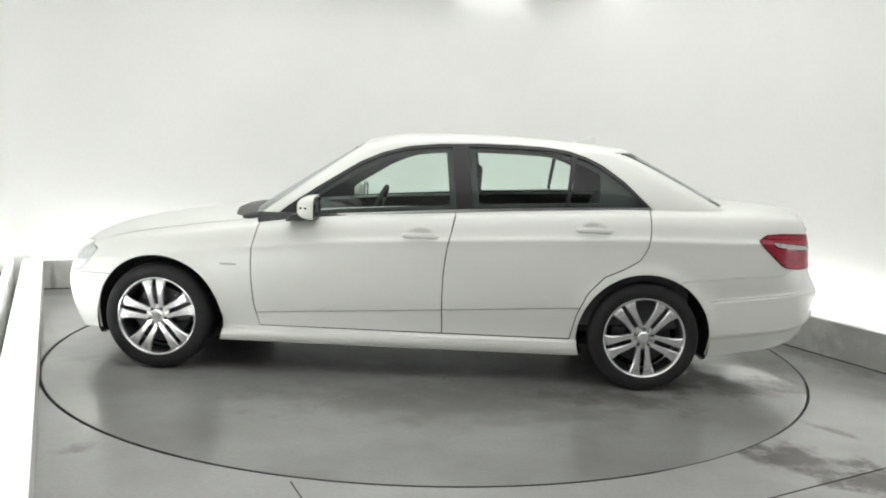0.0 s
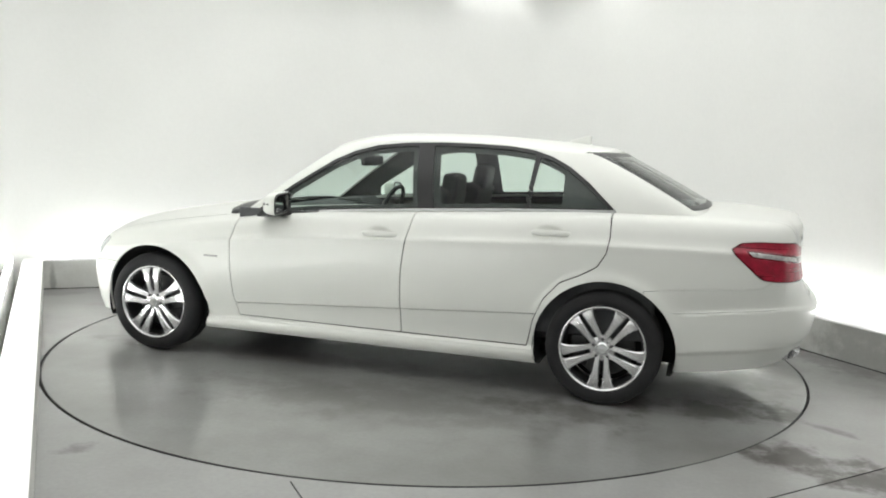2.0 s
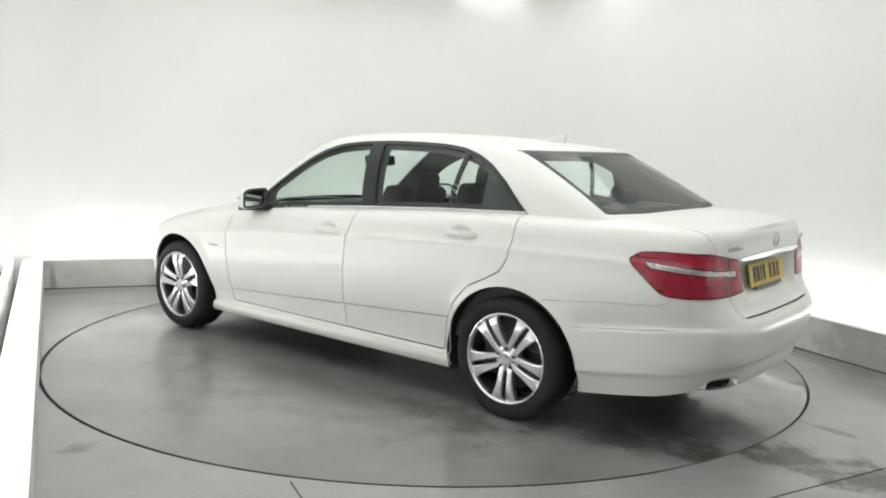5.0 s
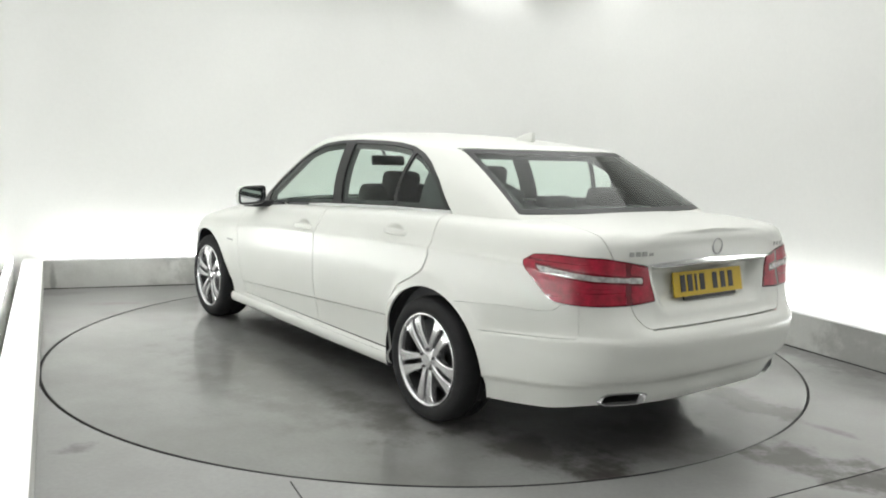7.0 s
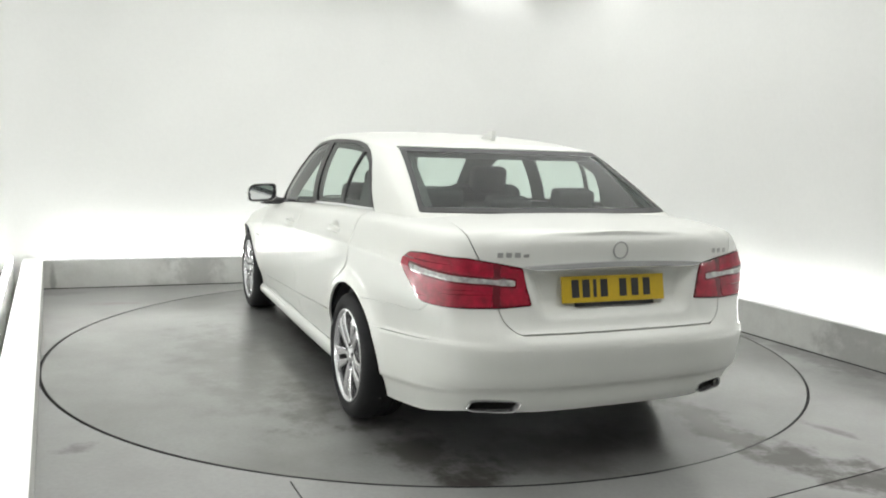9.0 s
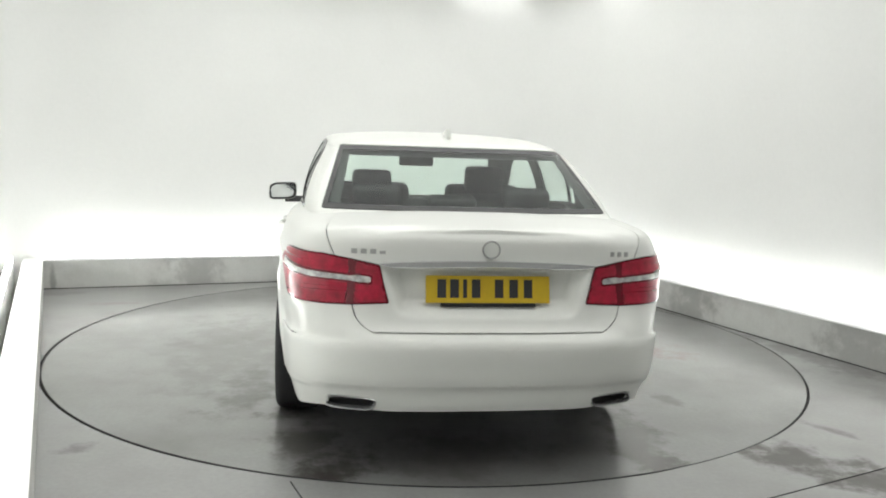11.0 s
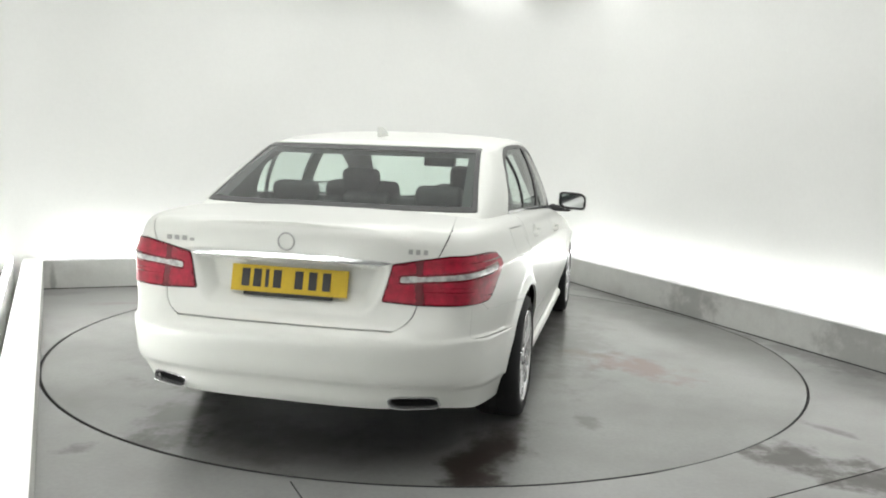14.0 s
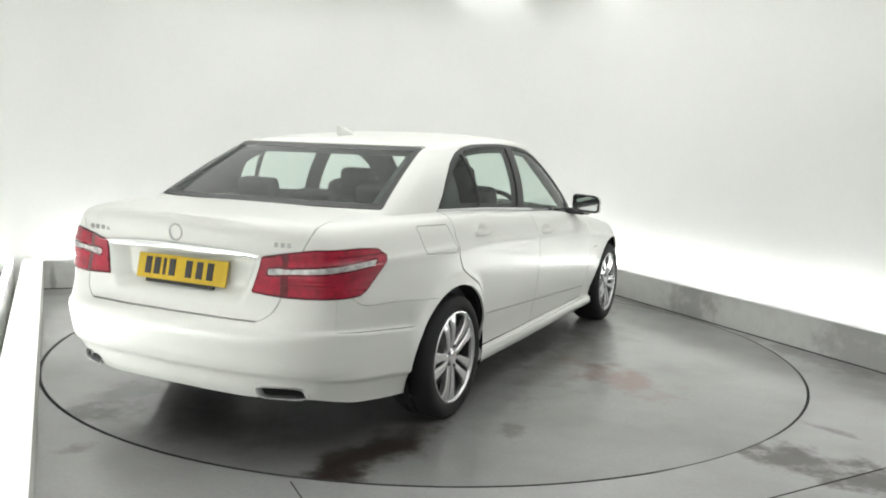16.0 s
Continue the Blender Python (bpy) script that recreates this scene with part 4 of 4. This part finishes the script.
        side(foot).pushed(0.006).put("belt_strip", CHROME, fr, "bright metal strip below the windows", 0.006)
    border, pane = rear_glass.split(lambda q: -(rw(q) + 0.022), 0.0)
    o = pane.both().put("rear_windscreen", GLASS, car, "tinted rear windscreen", 0)
    o.visible_shadow = False
    border.both().put("black_border", BLACK, o, "black glass border", 0.004)
    o = windscreen.both().put("windscreen", GLASS, car, "tinted windscreen", 0)
    o.visible_shadow = False

    # wheels and their arches
    first = None
    for x in (-AXLE, AXLE):
        for sd in (1, -1):
            turn = {(-1, 1): 180, (1, 1): 5, (-1, -1): 20, (1, -1): 45}[(int(math.copysign(1, x)), sd)]
            if first is None:
                first = build_wheel(car, x, sd, turn)
            else:
                build_wheel(car, x, sd, turn, first)
            bm = bmesh.new()
            n = 28
            rows = []
            for yy in (0.872, 0.86, 0.54):
                rows.append([bm.verts.new((x + (ARCH_R + 0.004) * math.cos(a), sd * (yy - 0.045 * (yy > 0.6) * max(0.0, math.cos(a) * math.copysign(1, x)) ** 2), max(ARCH_Z + (ARCH_R + 0.004) * math.sin(a), 0.195))) for a in (math.pi * (-0.16 + 1.32 * i / n) for i in range(n + 1))])
            for a, b in zip(rows, rows[1:]):
                for i in range(n):
                    bm.faces.new((a[i], a[i + 1], b[i + 1], b[i]))
            bm.faces.new(rows[-1])
            part("wheel_housing", bm, ARCH, car, "black wheel arch liner", smooth=50)
    # floor pan
    part("underbody", block(3.45, 1.3, 0.06, pose(0.05, 0, 0.235), 0.02), ARCH, car, "black underbody")
    part("underbody_side", block(2.05, 0.26, 0.05, pose(0.0, 0.70, 0.225), 0.01), ARCH, car)
    part("underbody_side", block(2.05, 0.26, 0.05, pose(0.0, -0.70, 0.225), 0.01), ARCH, car)
    part("rear_valance", block(0.50, 1.2, 0.05, pose(-2.15, 0, 0.37), 0.02), ARCH, car)
    part("rear_silencer", block(0.35, 0.9, 0.09, pose(-2.15, 0, 0.345), 0.04, 3), ARCH, car)

    # exhaust tips, flush with the bumper's face
    def face_x(yy, zz):
        d = (Y(WHOLE) - abs(yy)) ** 2 + (Z(WHOLE) - max(zz, 0.325)) ** 2 + np.where(X(WHOLE) < -2.2, 0, 9)
        i = np.argpartition(d, 8)[:8]
        w = 1 / (d[i] + 1e-6)
        return float((X(WHOLE)[i] * w).sum() / w.sum())
    for sd in (1, -1):
        y0, z0, w, h = sd * 0.556, 0.330, 0.098, 0.027
        ring = []
        for i in range(48):
            a = 2 * math.pi * i / 48
            c, s_ = math.cos(a), math.sin(a)
            ring.append((math.copysign(abs(c) ** 0.4, c) * w - sd * 0.010 * math.copysign(abs(s_) ** 0.5, s_), math.copysign(abs(s_) ** 0.5, s_) * h))
        bm = bmesh.new()
        loops = []
        for dx, ky, kz in ((0.06, 1.0, 1.0), (-0.002, 1.0, 1.0), (-0.005, 0.99, 0.97), (-0.005, 0.975, 0.84), (-0.001, 0.955, 0.78), (0.07, 0.89, 0.66)):
            loops.append([bm.verts.new((face_x(y0 + a, z0 + 0.012) + dx, y0 + a * ky, z0 + b * kz)) for a, b in ring])
        for a, b in zip(loops, loops[1:]):
            for i in range(48):
                bm.faces.new((a[i], a[(i + 1) % 48], b[(i + 1) % 48], b[i]))
        tip = part("exhaust_tip", bm, ALLOY, car, "rectangular chrome exhaust tip", smooth=40)
        # black cone closing the tip, for the shade inside the bore
        bm = bmesh.new()
        edge = [bm.verts.new((face_x(y0 + a, z0 + 0.012) + 0.03, y0 + a * 0.95, z0 + b * 0.80)) for a, b in ring]
        mid = bm.verts.new((face_x(y0, z0 + 0.012) + 0.06, y0, z0))
        for i in range(48):
            bm.faces.new((edge[i], edge[(i + 1) % 48], mid))
        part("dark_bore", bm, GAP, tip)

    # number plate with plain bars for its characters, and the bracket under it
    tilt = 12
    pm = pose(-2.424, 0, 0.803, 0, tilt, 0)
    plate = part("number_plate", block(0.006, 0.522, 0.113, pm, 0.002), YELLOW, car, "yellow rear number plate with dark bars")
    xs = [0.195, 0.142, 0.098, 0.052, -0.045, -0.107, -0.168]
    for i, yy in enumerate(xs):
        part("plate_bar", block(0.003, 0.016 if i == 2 else 0.036, 0.076, pm @ pose(-0.0035, yy, 0.003)), INK, plate)
    part("plate_bracket", block(0.008, 0.40, 0.016, pm @ pose(-0.001, 0, -0.064), 0.002), BLACK, plate, "black plate bracket")

    # round emblem and lettering bars on the boot lid
    em = pose(-2.458, 0, 0.972, 0, 2, 0)
    ring_pts = [em @ Vector((0, 0.035 * math.cos(a), 0.035 * math.sin(a))) for a in (2 * math.pi * i / 40 for i in range(40))]
    emblem = part("emblem", tube(ring_pts, 0.004, 8, True), BADGE, car, "round dull chrome emblem", smooth=60)
    for y0, n, w in ((0.555, 4, 0.024), (-0.525, 3, 0.017)):
        for i in range(n):
            yy = y0 - i * (w + 0.014)
            part("lettering_bar", block(0.004, w, 0.020, pose(-2.442 + 0.10 * max(0, abs(yy) - 0.3) ** 1.3, yy, 0.957, 0, 0, math.copysign(12, -yy)), 0.001), BADGE, car)
    for sd in (1, -1):
        part("wing_badge", block(0.095, 0.005, 0.011, pose(1.003, sd * 0.902, 0.653), 0.001), BADGE, car, "small dull metal wing badge")

    build_mirrors(car)
    build_cabin(car)
    # roof fin
    bm = prism([(-1.20, 1.40), (-1.205, 1.474), (-1.18, 1.476), (-1.11, 1.456), (-1.05, 1.432), (-1.02, 1.40)], -0.014, 0.014, bevel=0.007)
    part("roof_fin", bm, PAINT, car, "white fin aerial on the roof", smooth=50)
    return car


def handle(door, x, z, y, sg):
    bm = bmesh.new()
    n, half = 14, 0.112
    secs = []
    for i in range(n + 1):
        t = i / n * 2 - 1
        out = 0.006 + 0.034 * (1 - abs(t) ** 3)
        hgt = 0.012 + 0.005 * (1 - t * t)
        zc = z + 0.004 * (1 - t * t)
        secs.append([bm.verts.new((x + t * half, y + sg * (out - 0.012), zc - hgt)), bm.verts.new((x + t * half, y + sg * out, zc - hgt * 0.6)),
                     bm.verts.new((x + t * half, y + sg * (out + 0.002), zc + hgt * 0.3)), bm.verts.new((x + t * half, y + sg * (out - 0.004), zc + hgt)),
                     bm.verts.new((x + t * half, y + sg * (out - 0.014), zc + hgt))])
    for a, b in zip(secs, secs[1:]):
        for j in range(5):
            bm.faces.new((a[j], a[(j + 1) % 5], b[(j + 1) % 5], b[j]))
    bm.faces.new(secs[0])
    bm.faces.new(secs[-1])
    part("handle", bm, PAINT, door, "white bow-shaped door handle", smooth=50)


def build_mirrors(car):
    for sd in (1, -1):
        bm = bmesh.new()
        # shell: rounded sections from the rear opening to the front
        secs = []
        cy, cz = sd * 0.965, 1.012
        for x, ky, kz in ((0.470, 1.0, 1.0), (0.476, 1.03, 1.05), (0.502, 1.02, 1.04), (0.530, 0.94, 0.95), (0.554, 0.76, 0.78), (0.572, 0.45, 0.5), (0.578, 0.12, 0.15)):
            ring = []
            for i in range(32):
                a = 2 * math.pi * i / 32
                c, s_ = math.cos(a), math.sin(a)
                ring.append(bm.verts.new((x, cy + 0.098 * ky * math.copysign(abs(c) ** 0.45, c), cz + 0.062 * kz * math.copysign(abs(s_) ** 0.45, s_) + 0.012 * c * sd * -1)))
            secs.append(ring)
        for a, b in zip(secs, secs[1:]):
            for i in range(32):
                bm.faces.new((a[i], a[(i + 1) % 32], b[(i + 1) % 32], b[i]))
        bm.faces.new(secs[-1])
        shell = part("door_mirror", bm, PAINT, car, "white door mirror on a black foot", smooth=50)
        bm = bmesh.new()
        ring = []
        for i in range(32):
            a = 2 * math.pi * i / 32
            c, s_ = math.cos(a), math.sin(a)
            ring.append((cy + 0.09 * math.copysign(abs(c) ** 0.45, c), cz + 0.055 * math.copysign(abs(s_) ** 0.45, s_) + 0.011 * c * -sd))
        part("mirror_pane", prism([(a - cy, b) for a, b in ring], 0, 0.004, Matrix.Translation((0.482, cy, 0)) @ Matrix.Rotation(radians(90 + sd * 6), 4, "Z")), MIRROR, shell, "dark mirror glass")
        part("black_lip", tube([(0.471, a, b) for a, b in ring], 0.008, 6, True), BLACK, shell, smooth=60)
        part("indicator_strip", block(0.050, 0.012, 0.012, pose(0.528, cy + sd * 0.085, cz - 0.003, 0, 0, sd * -24), 0.004), BLACK, shell)
        part("foot", prism([(0.48, 0.93), (0.66, 0.92), (0.62, 0.965), (0.50, 0.975)], min(sd * 0.79, sd * 0.95), max(sd * 0.79, sd * 0.95), bevel=0.012), BLACK, shell, "black mirror foot", smooth=50)


def cushion(sx, sy, sz, m, r):
    bm = block(sx, sy, sz, None, min(r, 0.45 * min(sx, sy, sz)), 4)
    bmesh.ops.transform(bm, matrix=m, verts=bm.verts)
    return bm


def build_cabin(car):
    for sd in (1, -1):
        seat = part("front_seat", cushion(0.50, 0.50, 0.16, pose(0.02, sd * 0.37, 0.52, 0, -6, 0), 0.06), LEATHER, car, "black leather front seat", smooth=60)
        part("backrest", cushion(0.14, 0.50, 0.62, pose(-0.29, sd * 0.37, 0.83, 0, -16, 0), 0.06), LEATHER, seat, smooth=60)
        part("headrest", cushion(0.10, 0.25, 0.18, pose(-0.405, sd * 0.365, 1.165 if sd < 0 else 1.125, 0, -10, 0), 0.045), LEATHER, seat, smooth=60)
        for o in (-0.06, 0.06):
            part("headrest_post", tube([(-0.375, sd * 0.365 + o, 1.03), (-0.395, sd * 0.365 + o, 1.12)], 0.007), CHROME, seat)
    bench = part("rear_bench", cushion(0.52, 1.30, 0.17, pose(-0.93, 0, 0.55, 0, -6, 0), 0.06), LEATHER, car, "black leather rear bench", smooth=60)
    part("backrest", cushion(0.16, 1.32, 0.60, pose(-1.27, 0, 0.80, 0, -22, 0), 0.06), LEATHER, bench, smooth=60)
    for yy, h in ((0.40, 0.11), (-0.40, 0.11), (0.0, 0.06)):
        part("headrest", cushion(0.10, 0.25, h, pose(-1.41, yy, 1.06 + h / 2, 0, -14, 0), 0.04), LEATHER, bench, smooth=60)
    part("parcel_shelf", block(0.46, 1.16, 0.03, pose(-1.63, 0, 1.055), 0.01), CABIN, car, "dark grey parcel shelf")
    dash = part("dashboard", prism([(0.46, 0.60), (0.42, 0.86), (0.50, 0.945), (0.66, 0.965), (0.98, 0.93), (0.98, 0.60)], -0.72, 0.72, bevel=0.03), CABIN, car, "dark grey dashboard", smooth=50)
    part("cowl_hood", prism([(0.42, 0.93), (0.48, 0.985), (0.66, 0.975), (0.66, 0.93)], -0.53, -0.21, bevel=0.015), CABIN, dash, smooth=50)
    # right-hand drive wheel
    wm = pose(0.30, -0.37, 0.90, 0, 68, 0)
    pts = [wm @ Vector((0.185 * math.cos(a), 0.185 * math.sin(a), 0)) for a in (2 * math.pi * i / 36 for i in range(36))]
    wheel = part("steering_wheel", tube(pts, 0.016, 8, True), LEATHER, car, "black steering wheel", smooth=60)
    part("steering_boss", block(0.20, 0.15, 0.05, wm, 0.02, 3), BLACK, wheel, smooth=60)
    for sx in (-1, 1):
        part("steering_spoke", block(0.05, 0.12, 0.02, wm @ pose(0, sx * 0.125, 0), 0.006), BLACK, wheel)
    part("cabin_floor", block(2.5, 1.5, 0.03, pose(-0.35, 0, 0.33), 0.01), CABIN, car)
    for sd in (1, -1):
        part("door_lining", block(2.55, 0.03, 0.60, pose(-0.42, sd * 0.795, 0.66), 0.012), CABIN, car)
    m = part("rear_view_mirror", cushion(0.035, 0.25, 0.07, pose(0.30, 0.0, 1.262, 0, 12, -10), 0.015), BLACK, car, "black rear-view mirror", smooth=60)
    part("mirror_stem", tube([(0.315, 0, 1.28), (0.40, 0, 1.352)], 0.012), BLACK, m)


# ------------------------------------------------------------------ motion of the turntable and the car on it
TURN = [(0.0, 176.25), (1.0, 168.95), (2.0, 161.65), (3.0, 154.498), (4.0, 147.353), (5.0, 140.35), (6.0, 133.478), (7.0, 126.448), (8.0, 119.26),
        (9.0, 112.203), (10.0, 104.899), (11.0, 97.727), (12.0, 90.57), (13.0, 83.429), (14.0, 76.395), (15.0, 69.467), (16.0, 62.672)]
DRIFT = [(0.0, -0.010, 0.004), (4.0, -0.012, -0.004), (7.0, -0.026, -0.012), (9.0, -0.018, -0.015), (12.0, 0.009, -0.015), (14.0, 0.023, -0.016), (16.0, 0.024, -0.016)]


def motions(car, disc):
    rows, disc_rows = [], []
    for t, a in TURN:
        dx = np.interp(t, [d[0] for d in DRIFT], [d[1] for d in DRIFT])
        dy = np.interp(t, [d[0] for d in DRIFT], [d[2] for d in DRIFT])
        c, s = math.cos(radians(a)), math.sin(radians(a))
        rows.append((t, pose(c * 0.1056 - s * 0.0644 + dx, s * 0.1056 + c * 0.0644 + dy, 0, 0, 0, a)))
        disc_rows.append((t, pose(RC.x, RC.y, 0, 0, 0, a)))
    walk(car, rows)
    walk(disc, disc_rows)


build_floor()
DISK = build_disc()
build_room()
CAR = build_car()
motions(CAR, DISK)
